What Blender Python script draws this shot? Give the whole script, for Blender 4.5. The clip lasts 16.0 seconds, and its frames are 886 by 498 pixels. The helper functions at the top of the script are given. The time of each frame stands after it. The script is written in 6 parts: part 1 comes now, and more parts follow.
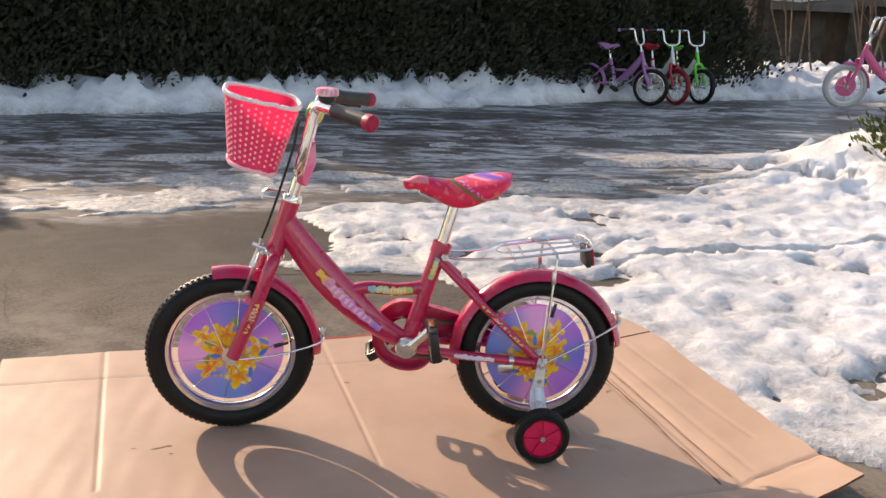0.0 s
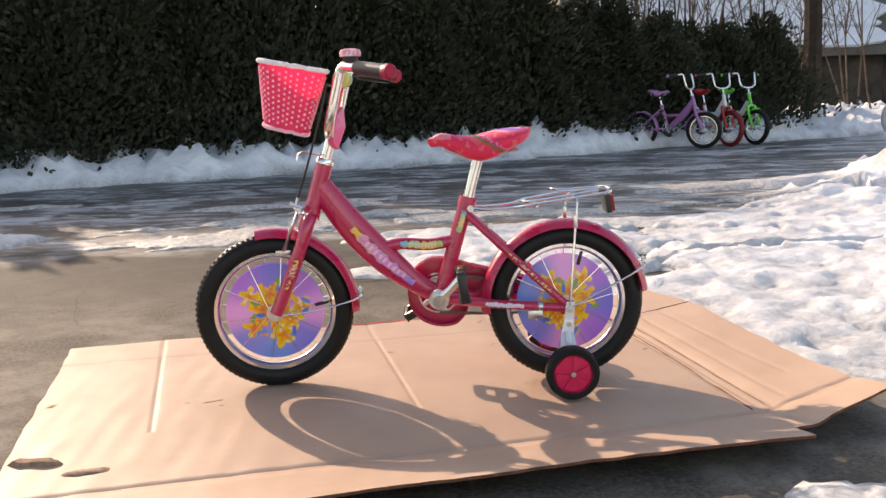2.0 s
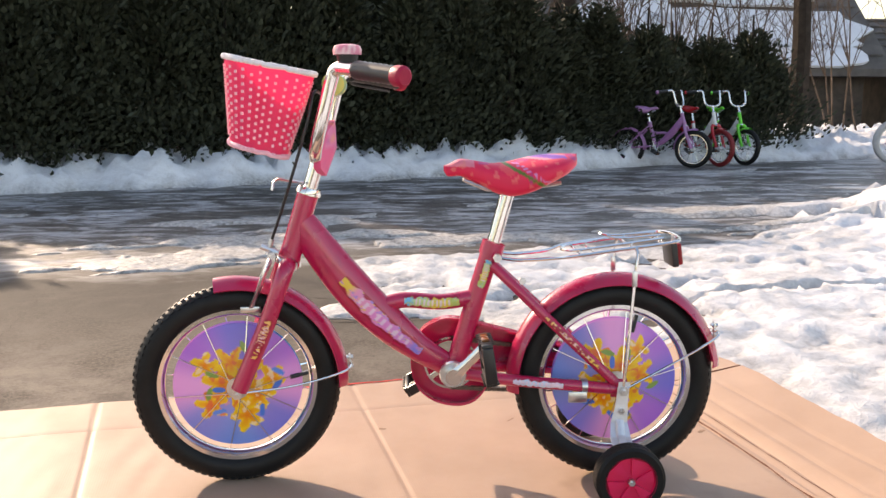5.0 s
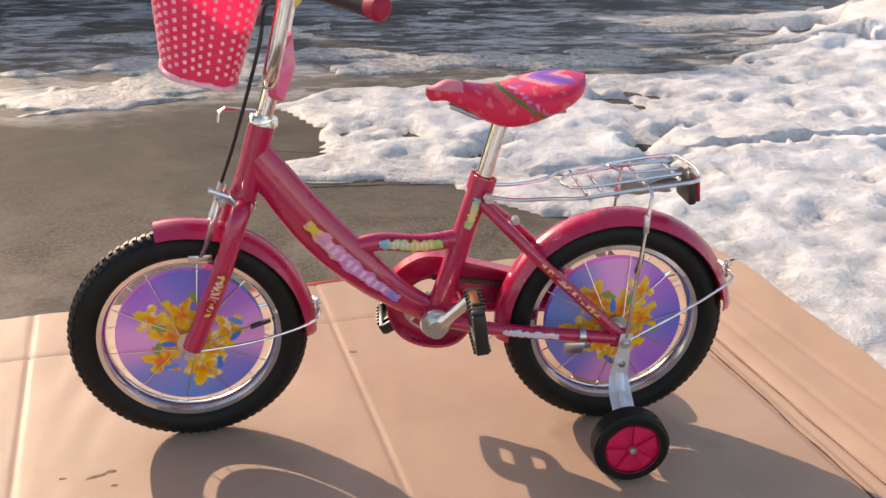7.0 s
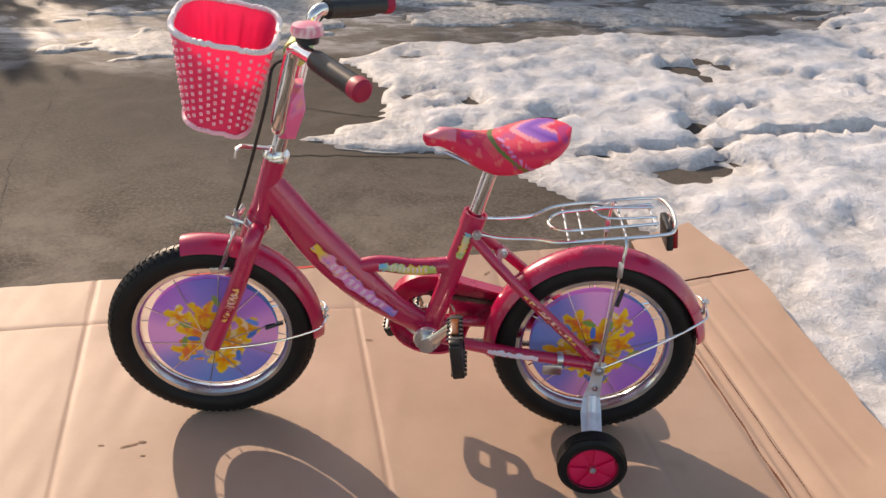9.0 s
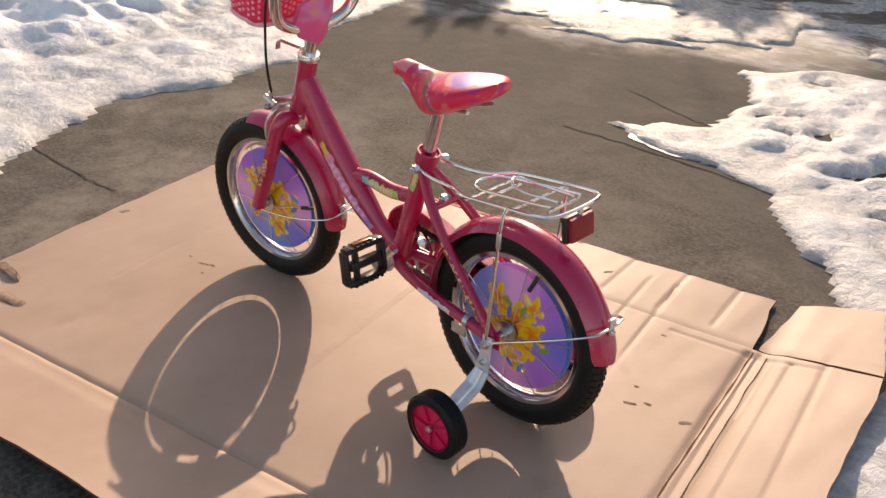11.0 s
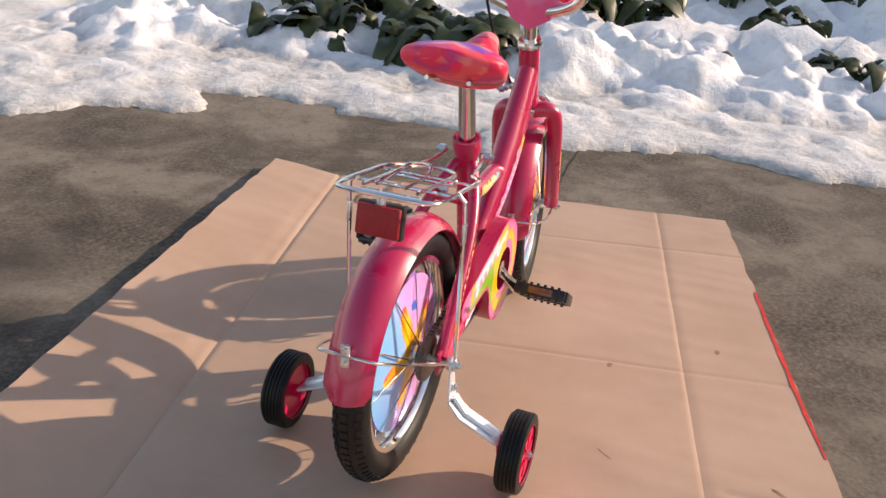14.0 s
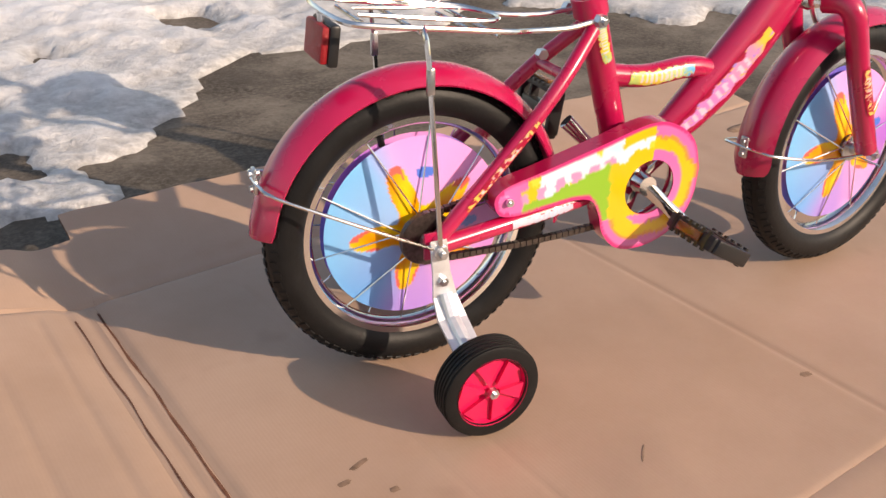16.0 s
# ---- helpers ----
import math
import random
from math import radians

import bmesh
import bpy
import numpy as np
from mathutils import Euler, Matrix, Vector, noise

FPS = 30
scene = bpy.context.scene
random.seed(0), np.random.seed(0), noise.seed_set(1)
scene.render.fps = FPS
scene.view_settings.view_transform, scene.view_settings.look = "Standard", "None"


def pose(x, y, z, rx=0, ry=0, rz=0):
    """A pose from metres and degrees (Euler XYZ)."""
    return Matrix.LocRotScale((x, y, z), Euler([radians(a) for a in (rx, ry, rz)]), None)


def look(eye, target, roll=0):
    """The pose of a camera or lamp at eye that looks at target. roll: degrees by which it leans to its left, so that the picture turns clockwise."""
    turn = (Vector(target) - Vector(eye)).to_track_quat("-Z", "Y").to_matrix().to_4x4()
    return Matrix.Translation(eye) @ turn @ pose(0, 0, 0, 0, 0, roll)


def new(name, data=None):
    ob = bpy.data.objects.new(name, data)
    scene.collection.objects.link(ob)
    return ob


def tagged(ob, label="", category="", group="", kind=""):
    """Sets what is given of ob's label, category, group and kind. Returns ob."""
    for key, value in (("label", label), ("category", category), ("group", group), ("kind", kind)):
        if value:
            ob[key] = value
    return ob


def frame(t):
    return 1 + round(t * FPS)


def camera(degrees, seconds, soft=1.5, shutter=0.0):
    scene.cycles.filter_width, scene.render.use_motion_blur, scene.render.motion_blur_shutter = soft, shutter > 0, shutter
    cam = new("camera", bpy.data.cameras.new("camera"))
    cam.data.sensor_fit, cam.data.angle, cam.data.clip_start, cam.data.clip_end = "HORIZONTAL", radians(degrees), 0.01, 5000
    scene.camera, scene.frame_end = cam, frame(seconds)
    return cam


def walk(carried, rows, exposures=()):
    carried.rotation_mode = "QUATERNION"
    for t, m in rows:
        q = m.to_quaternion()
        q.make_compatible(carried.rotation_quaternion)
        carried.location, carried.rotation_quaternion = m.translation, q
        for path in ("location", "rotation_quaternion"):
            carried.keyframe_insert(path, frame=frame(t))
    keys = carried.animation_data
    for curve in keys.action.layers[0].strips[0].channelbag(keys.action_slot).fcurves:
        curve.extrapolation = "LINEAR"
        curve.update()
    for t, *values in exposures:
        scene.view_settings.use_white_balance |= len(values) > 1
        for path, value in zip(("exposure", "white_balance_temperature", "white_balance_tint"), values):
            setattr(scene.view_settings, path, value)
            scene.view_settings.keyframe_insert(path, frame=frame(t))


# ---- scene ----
cam = camera(51.5, 16.0, soft=1.5)
PATH = [
    (0, (-0.07, -1.963, 0.943), (0.113, -0.037, 0.436), 2.5),
    (0.5, (-0.047, -2.001, 0.844), (0.026, -0.046, 0.431), 0.7),
    (1, (-0.015, -2.052, 0.793), (0.069, -0.087, 0.429), -0.5),
    (1.5, (0.006, -2.099, 0.741), (0.061, -0.134, 0.371), -1.1),
    (2, (0.02, -2.138, 0.682), (0.05, -0.167, 0.347), -1.6),
    (2.5, (0.025, -2.162, 0.66), (0.027, -0.176, 0.428), -1.5),
    (3, (0.031, -2.17, 0.665), (0.015, -0.177, 0.51), -0.6),
    (3.5, (0.009, -2.131, 0.678), (0.045, -0.142, 0.472), 0.4),
    (3.7, (-0.017, -2.091, 0.681), (0.035, -0.106, 0.437), 0.6),
    (5.8, (-0.08, -1.381, 0.711), (0.08, 0.575, 0.327), -0.7),
    (6, (-0.09, -1.346, 0.731), (0.092, 0.599, 0.3), -0.6),
    (6.5, (-0.095, -1.316, 0.808), (0.089, 0.567, 0.16), 0.2),
    (7, (-0.089, -1.333, 0.89), (0.107, 0.497, 0.107), 1.0),
    (7.5, (-0.077, -1.369, 1.005), (0.162, 0.416, 0.133), 1.3),
    (8, (-0.084, -1.4, 1.109), (0.126, 0.345, 0.153), 0.6),
    (8.2, (-0.085, -1.418, 1.14), (0.112, 0.323, 0.175), 0.5),
    (10.3, (0.73, -1.211, 1.097), (-0.002, 0.365, 0.107), 2.1),
    (10.5, (0.843, -1.177, 1.089), (-0.013, 0.329, 0.09), 1.2),
    (11, (1.162, -1.057, 1.065), (-0.045, 0.212, 0.1), 2.0),
    (11.5, (1.408, -0.853, 0.995), (-0.032, 0.222, 0.118), 3.1),
    (12, (1.579, -0.635, 0.923), (-0.085, 0.14, 0.128), 2.8),
    (12.5, (1.669, -0.383, 0.85), (-0.156, 0.074, 0.169), 1.3),
    (13, (1.616, -0.128, 0.819), (-0.259, -0.039, 0.129), 0.8),
    (13.5, (1.522, 0.153, 0.823), (-0.321, -0.064, 0.076), 2.4),
    (14, (1.402, 0.393, 0.836), (-0.345, -0.171, 0.041), 5.0),
    (14.5, (1.24, 0.632, 0.822), (-0.356, -0.218, -0.033), 4.0),
    (15, (1.081, 0.844, 0.795), (-0.238, -0.347, -0.123), 1.4),
    (15.5, (0.896, 0.897, 0.726), (-0.102, -0.562, -0.209), 0.2),
    (16, (0.731, 0.92, 0.673), (-0.022, -0.684, -0.254), 0.7),
]
walk(cam, [(t, look(eye, target, roll)) for t, eye, target, roll in PATH],
     [(0, 0.72, 7700, 18), (1.5, 0.82, 7700, 18), (2.2, 0.94, 7700, 18), (3, 1.21, 7700, 18), (3.7, 1.16, 7650, 18), (6, 0.88, 7700, 18), (7.3, 0.62, 7650, 18), (8, 0.55, 7600, 18), (10.5, 0.38, 7850, 18), (11.5, 0.41, 7900, 18), (12.5, 0.62, 7600, 18), (14, 0.5, 7500, 18), (16, 0.34, 7600, 18)])

# ---------- light ----------
SUN_DIR = Vector((-0.53, 0.735, 0.425)).normalized()      # towards the sun
world = bpy.data.worlds.new("sky")
scene.world = world
world.use_nodes = True
wn = world.node_tree.nodes
sky = wn.new("ShaderNodeTexSky")
sky.sky_type = "NISHITA"
sky.sun_disc = False
sky.sun_elevation = math.asin(SUN_DIR.z)
sky.sun_rotation = math.atan2(SUN_DIR.x, SUN_DIR.y)
sky.dust_density = 1.2
sky.air_density = 1.2
world.node_tree.links.new(sky.outputs[0], wn["Background"].inputs[0])
wn["Background"].inputs[1].default_value = 0.15
sun = new("sun", bpy.data.lights.new("sun", "SUN"))
sun.data.energy = 3.5
sun.data.angle = radians(0.6)
sun.data.color = (1.0, 0.88, 0.74)
sun.matrix_world = look(SUN_DIR * 30, (0, 0, 0))

GZ = -0.012                              # the yard lies a little under the cardboard's face

# ---------- materials ----------


def mat(name, rough=0.5, metal=0.0, spec=0.5):
    m = bpy.data.materials.new(name)
    m.use_nodes = True
    b = m.node_tree.nodes["Principled BSDF"]
    b.inputs["Roughness"].default_value = rough
    b.inputs["Metallic"].default_value = metal
    b.inputs["Specular IOR Level"].default_value = spec
    return m, m.node_tree.nodes, m.node_tree.links, b


def noise_node(ns, ln, scale, detail=4.0, rough=0.55, vec=None, distort=0.0):
    n = ns.new("ShaderNodeTexNoise")
    n.inputs["Scale"].default_value = scale
    n.inputs["Detail"].default_value = detail
    n.inputs["Roughness"].default_value = rough
    n.inputs["Distortion"].default_value = distort
    if vec is None:
        c = ns.new("ShaderNodeTexCoord")
        vec = c.outputs["Object"]
    ln.new(vec, n.inputs["Vector"])
    return n.outputs["Fac"]


def ramp(ns, ln, fac, stops):
    r = ns.new("ShaderNodeValToRGB")
    els = r.color_ramp.elements
    while len(els) < len(stops):
        els.new(0.5)
    for e, (p, c) in zip(els, stops):
        e.position = p
        e.color = (*c, 1) if len(c) == 3 else c
    ln.new(fac, r.inputs["Fac"])
    return r.outputs["Color"]


def mixc(ns, ln, fac, a, b, mode="MIX"):
    m = ns.new("ShaderNodeMix")
    m.data_type = "RGBA"
    m.blend_type = mode
    for sock, v in ((m.inputs[0], fac), (m.inputs[6], a), (m.inputs[7], b)):
        if isinstance(v, (int, float)):
            sock.default_value = v
        elif isinstance(v, tuple):
            sock.default_value = (*v, 1)
        else:
            ln.new(v, sock)
    return m.outputs[2]


def math_node(ns, ln, op, a, b=0.0, clamp=False):
    m = ns.new("ShaderNodeMath")
    m.operation = op
    m.use_clamp = clamp
    for sock, v in zip(m.inputs, (a, b)):
        if isinstance(v, (int, float)):
            sock.default_value = v
        else:
            ln.new(v, sock)
    return m.outputs[0]


def bump(ns, ln, b, height, strength=0.3, dist=0.01):
    n = ns.new("ShaderNodeBump")
    n.inputs["Strength"].default_value = strength
    n.inputs["Distance"].default_value = dist
    ln.new(height, n.inputs["Height"])
    ln.new(n.outputs[0], b.inputs["Normal"])


def simple(name, colour, rough=0.5, metal=0.0, spec=0.5, vary=0.12, scale=30.0, bumpy=0.0, coat=0.0):
    m, ns, ln, b = mat(name, rough, metal, spec)
    f = noise_node(ns, ln, scale, 5)
    lo = tuple(c * (1 - vary) for c in colour)
    hi = tuple(min(1, c * (1 + vary)) for c in colour)
    ln.new(ramp(ns, ln, f, [(0.3, lo), (0.7, hi)]), b.inputs["Base Color"])
    r = noise_node(ns, ln, scale * 0.4, 6)
    ln.new(math_node(ns, ln, "ADD", math_node(ns, ln, "MULTIPLY", r, 0.2), rough - 0.1, True), b.inputs["Roughness"])
    b.inputs["Coat Weight"].default_value = coat
    b.inputs["Coat Roughness"].default_value = 0.08
    if bumpy:
        bump(ns, ln, b, noise_node(ns, ln, scale * 6, 4), bumpy, 0.002)
    return m


def painted(name, rough=0.3, spec=0.5, coat=0.0):
    """A printed surface, whose picture is in the mesh's own colours."""
    m, ns, ln, b = mat(name, rough, 0, spec)
    a = ns.new("ShaderNodeVertexColor")
    a.layer_name = "print"
    ln.new(a.outputs["Color"], b.inputs["Base Color"])
    b.inputs["Coat Weight"].default_value = coat
    return m


M_FRAME = simple("pink_enamel", (0.50, 0.008, 0.072), 0.28, 0.0, 0.6, 0.06, 14, coat=0.7)
M_CHROME = simple("chrome", (0.78, 0.77, 0.75), 0.14, 1.0, 0.5, 0.08, 40)
M_STEEL = simple("zinc_steel", (0.62, 0.64, 0.66), 0.3, 1.0, 0.5, 0.12, 60)
M_RUBBER = simple("black_rubber", (0.009, 0.009, 0.0095), 0.5, 0, 0.25, 0.3, 30, bumpy=0.2)
M_BLACK = simple("black_plastic", (0.014, 0.014, 0.015), 0.38, 0, 0.5, 0.2, 30)
M_BASKET = simple("pink_plastic", (0.98, 0.10, 0.26), 0.4, 0, 0.5, 0.06, 20)
bb = M_BASKET.node_tree.nodes["Principled BSDF"]
bb.inputs["Subsurface Weight"].default_value = 0.2
bb.inputs["Subsurface Radius"].default_value = (1.0, 0.3, 0.4)
bb.inputs["Subsurface Scale"].default_value = 0.02
mn, ml = M_BASKET.node_tree.nodes, M_BASKET.node_tree.links
glow = mn.new("ShaderNodeBsdfTranslucent")
glow.inputs[0].default_value = (1.0, 0.16, 0.34, 1)
both = mn.new("ShaderNodeMixShader")
both.inputs[0].default_value = 0.52
ml.new(bb.outputs[0], both.inputs[1])
ml.new(glow.outputs[0], both.inputs[2])
ml.new(both.outputs[0], mn["Material Output"].inputs["Surface"])
M_WEAVE = simple("pale_pink_weave", (0.92, 0.5, 0.58), 0.5, 0, 0.5, 0.1, 60)
M_RIMWHITE = simple("white_braid", (0.86, 0.78, 0.78), 0.55, 0, 0.5, 0.08, 60)
M_TWHEEL = simple("hot_pink_plastic", (0.72, 0.012, 0.09), 0.35, 0, 0.5, 0.06, 20)
M_CAP = simple("crimson_rubber", (0.36, 0.008, 0.045), 0.5, 0, 0.4, 0.08, 40)
M_REFLECT = simple("red_reflector", (0.30, 0.006, 0.012), 0.4, 0, 0.4, 0.2, 200, bumpy=0.4)
M_AMBER = simple("amber_reflector", (0.2, 0.06, 0.006), 0.25, 0, 0.8, 0.1, 150)
M_CHAIN = simple("oily_chain_steel", (0.12, 0.1, 0.09), 0.4, 0.9, 0.5, 0.3, 200)
M_PRINT = painted("printed_plastic", 0.3, 0.5, 0.3)
M_VINYL = painted("printed_vinyl", 0.42, 0.4, 0.0)
M_ZINC = simple("bright_zinc", (0.82, 0.84, 0.87), 0.36, 0.55, 0.5, 0.12, 40)
M_STICK = painted("sticker", 0.3)


def cardboard():
    m, ns, ln, b = mat("cardboard", 0.56, 0, 0.36)
    c = ns.new("ShaderNodeTexCoord").outputs["Object"]
    f = noise_node(ns, ln, 3.0, 6, 0.6, c)
    g = noise_node(ns, ln, 160, 3, 0.6, c)
    base = ramp(ns, ln, f, [(0.3, (0.42, 0.275, 0.19)), (0.55, (0.48, 0.325, 0.235)), (0.75, (0.52, 0.36, 0.265))])
    base = mixc(ns, ln, math_node(ns, ln, "MULTIPLY", g, 0.12), base, (0.3, 0.18, 0.11))
    # flute lines run across the sheet
    mp = ns.new("ShaderNodeMapping")
    mp.inputs["Rotation"].default_value = (0, 0, radians(-10))
    ln.new(c, mp.inputs["Vector"])
    w = ns.new("ShaderNodeTexWave")
    w.inputs["Scale"].default_value = 70
    w.inputs["Distortion"].default_value = 0.6
    ln.new(mp.outputs[0], w.inputs["Vector"])
    base = mixc(ns, ln, math_node(ns, ln, "MULTIPLY", w.outputs["Fac"], 0.05), base, (0.33, 0.2, 0.13))
    st = ramp(ns, ln, noise_node(ns, ln, 5.5, 3, 0.5, c), [(0.66, (0, 0, 0)), (0.74, (1, 1, 1))])
    base = mixc(ns, ln, math_node(ns, ln, "MULTIPLY", st, 0.22), base, (0.22, 0.13, 0.085))
    ln.new(base, b.inputs["Base Color"])
    h = math_node(ns, ln, "ADD", math_node(ns, ln, "MULTIPLY", w.outputs["Fac"], 0.10), math_node(ns, ln, "MULTIPLY", g, 0.3))
    bump(ns, ln, b, h, 0.22, 0.0015)
    return m


M_CARD = cardboard()
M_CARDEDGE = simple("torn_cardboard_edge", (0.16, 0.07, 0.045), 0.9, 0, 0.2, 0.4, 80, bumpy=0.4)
M_REDEDGE = simple("red_printed_edge", (0.6, 0.03, 0.02), 0.6, 0, 0.3, 0.3, 60)


def ground_mat():
    m, ns, ln, b = mat("concrete_yard", 0.8, 0, 0.18)
    c = ns.new("ShaderNodeTexCoord").outputs["Object"]
    n1 = noise_node(ns, ln, 2.4, 7, 0.66, c, 0.5)
    n2 = noise_node(ns, ln, 13, 7, 0.7, c)
    n3 = noise_node(ns, ln, 90, 4, 0.7, c)
    dry = ramp(ns, ln, n1, [(0.40, (0.058, 0.047, 0.037)), (0.5, (0.118, 0.098, 0.078)), (0.6, (0.20, 0.17, 0.138))])
    dry = mixc(ns, ln, ramp(ns, ln, n2, [(0.5, (0, 0, 0)), (0.66, (0.6, 0.6, 0.6))]), dry, (0.085, 0.068, 0.052))
    dry = mixc(ns, ln, ramp(ns, ln, n3, [(0.42, (0, 0, 0)), (0.68, (0.45, 0.45, 0.45))]), dry, (0.27, 0.23, 0.185))
    # pits, dark damp stains and pale scuffs
    pit = ramp(ns, ln, noise_node(ns, ln, 38, 5, 0.7, c), [(0.30, (1, 1, 1)), (0.42, (0, 0, 0))])
    dry = mixc(ns, ln, math_node(ns, ln, "MULTIPLY", pit, 0.6), dry, (0.06, 0.05, 0.04))
    st = ramp(ns, ln, noise_node(ns, ln, 3.3, 7, 0.66, c, 0.8), [(0.52, (0, 0, 0)), (0.66, (1, 1, 1))])
    dry = mixc(ns, ln, math_node(ns, ln, "MULTIPLY", st, 0.62), dry, (0.075, 0.062, 0.05))
    pale = ramp(ns, ln, noise_node(ns, ln, 4.3, 5, 0.65, c, 0.4), [(0.58, (0, 0, 0)), (0.74, (1, 1, 1))])
    dry = mixc(ns, ln, math_node(ns, ln, "MULTIPLY", pale, 0.5), dry, (0.26, 0.225, 0.18))
    # damp band where the lane drains on to the slab
    sp2 = ns.new("ShaderNodeSeparateXYZ")
    ln.new(c, sp2.inputs[0])
    band = math_node(ns, ln, "ADD", sp2.outputs["Y"], math_node(ns, ln, "MULTIPLY", n1, 1.6))
    damp = ramp(ns, ln, math_node(ns, ln, "MULTIPLY", math_node(ns, ln, "SUBTRACT", band, 1.5), 1.3, True), [(0, (0, 0, 0)), (1, (1, 1, 1))])
    dry = mixc(ns, ln, math_node(ns, ln, "MULTIPLY", damp, 0.75), dry, (0.055, 0.046, 0.038))
    for sx, sy, sr in ((0.05, -0.96, 0.17), (-0.15, -0.98, 0.1), (0.25, -0.8, 0.12)):
        g = ns.new("ShaderNodeVectorMath")
        g.operation = "DISTANCE"
        ln.new(c, g.inputs[0])
        g.inputs[1].default_value = (sx, sy, GZ)
        far = math_node(ns, ln, "ADD", g.outputs["Value"], math_node(ns, ln, "MULTIPLY", n2, 0.12))
        oil = ramp(ns, ln, math_node(ns, ln, "DIVIDE", far, sr + 0.06), [(0.35, (1, 1, 1)), (1.0, (0, 0, 0))])
        dry = mixc(ns, ln, math_node(ns, ln, "MULTIPLY", oil, 0.7), dry, (0.035, 0.03, 0.026))
    # wet drive beyond the slab's edge, along the lane
    mp = ns.new("ShaderNodeMapping")
    mp.inputs["Rotation"].default_value = (0, 0, radians(-16))
    ln.new(c, mp.inputs["Vector"])
    sep = ns.new("ShaderNodeSeparateXYZ")
    ln.new(mp.outputs[0], sep.inputs[0])
    wob = math_node(ns, ln, "MULTIPLY", noise_node(ns, ln, 1.6, 4, 0.6, c), 1.4)
    edge = math_node(ns, ln, "ADD", sep.outputs["Y"], wob)
    wetf = ramp(ns, ln, math_node(ns, ln, "MULTIPLY", math_node(ns, ln, "SUBTRACT", edge, 2.95), 1.6, True), [(0, (0, 0, 0)), (1, (1, 1, 1))])
    mp2 = ns.new("ShaderNodeMapping")
    mp2.inputs["Rotation"].default_value = (0, 0, radians(-16))
    mp2.inputs["Scale"].default_value = (0.85, 1.7, 1)
    ln.new(c, mp2.inputs["Vector"])
    streak = noise_node(ns, ln, 1.1, 6, 0.62, mp2.outputs[0])
    fine = noise_node(ns, ln, 4.2, 8, 0.74, mp2.outputs[0], 0.6)
    lane = math_node(ns, ln, "ADD", math_node(ns, ln, "MULTIPLY", streak, 0.5), math_node(ns, ln, "MULTIPLY", fine, 0.58))
    nearer = math_node(ns, ln, "SUBTRACT", 3.6, sep.outputs["Y"], False)
    lane = math_node(ns, ln, "ADD", lane, math_node(ns, ln, "MULTIPLY", math_node(ns, ln, "MULTIPLY", nearer, 0.35, True), 0.06))
    wet = ramp(ns, ln, lane, [(0.46, (0.042, 0.034, 0.028)), (0.535, (0.10, 0.088, 0.076)), (0.585, (0.36, 0.35, 0.345)), (0.66, (0.56, 0.56, 0.57))])
    ln.new(mixc(ns, ln, wetf, dry, wet), b.inputs["Base Color"])
    ln.new(math_node(ns, ln, "ADD", 0.18, math_node(ns, ln, "MULTIPLY", wetf, 0.4)), b.inputs["Specular IOR Level"])
    r = math_node(ns, ln, "SUBTRACT", 0.85, math_node(ns, ln, "MULTIPLY", wetf, math_node(ns, ln, "ADD", 0.28, math_node(ns, ln, "MULTIPLY", n2, 0.25))))
    ln.new(r, b.inputs["Roughness"])
    h = math_node(ns, ln, "ADD", math_node(ns, ln, "MULTIPLY", n2, 0.8), math_node(ns, ln, "MULTIPLY", n3, 0.25))
    bump(ns, ln, b, h, 0.32, 0.012)
    return m


M_GROUND = ground_mat()


def snow_mat():
    m, ns, ln, b = mat("old_snow", 0.55, 0, 0.4)
    c = ns.new("ShaderNodeTexCoord").outputs["Object"]
    a = ns.new("ShaderNodeVertexColor")
    a.layer_name = "thin"
    n1 = noise_node(ns, ln, 5, 6, 0.65, c)
    n2 = noise_node(ns, ln, 34, 5, 0.65, c)
    n3 = noise_node(ns, ln, 140, 3, 0.7, c)
    white = ramp(ns, ln, n1, [(0.25, (0.66, 0.66, 0.67)), (0.55, (0.88, 0.88, 0.89))])
    dirt = ramp(ns, ln, noise_node(ns, ln, 11, 7, 0.72, c, 0.5), [(0.5, (0, 0, 0)), (0.68, (1, 1, 1))])
    white = mixc(ns, ln, math_node(ns, ln, "MULTIPLY", dirt, 0.32), white, (0.42, 0.38, 0.33))
    grey = ramp(ns, ln, n2, [(0.3, (0.16, 0.145, 0.125)), (0.66, (0.58, 0.56, 0.53))])
    ln.new(mixc(ns, ln, a.outputs["Color"], white, grey), b.inputs["Base Color"])
    b.inputs["Subsurface Weight"].default_value = 0.0
    ln.new(math_node(ns, ln, "ADD", 0.28, math_node(ns, ln, "MULTIPLY", n2, 0.5)), b.inputs["Roughness"])
    bump(ns, ln, b, math_node(ns, ln, "ADD", math_node(ns, ln, "MULTIPLY", n2, 0.8), math_node(ns, ln, "MULTIPLY", n3, 0.25)), 0.5, 0.022)
    return m


M_SNOW = snow_mat()

M_ICE = simple("wet_ice", (0.3, 0.29, 0.27), 0.22, 0, 0.6, 0.3, 14, bumpy=0.25)

# ---------- mesh helpers ----------


def link_mesh(name, me, material, parent=None, label="", smooth=True, angle=40):
    ob = new(name, me)
    for m in (material if isinstance(material, (list, tuple)) else [material]):
        me.materials.append(m)
    if smooth:
        me.shade_smooth()
        me.set_sharp_from_angle(angle=radians(angle))
    if parent is not None:
        ob.parent = parent
    if label:
        ob["label"] = label
    return ob


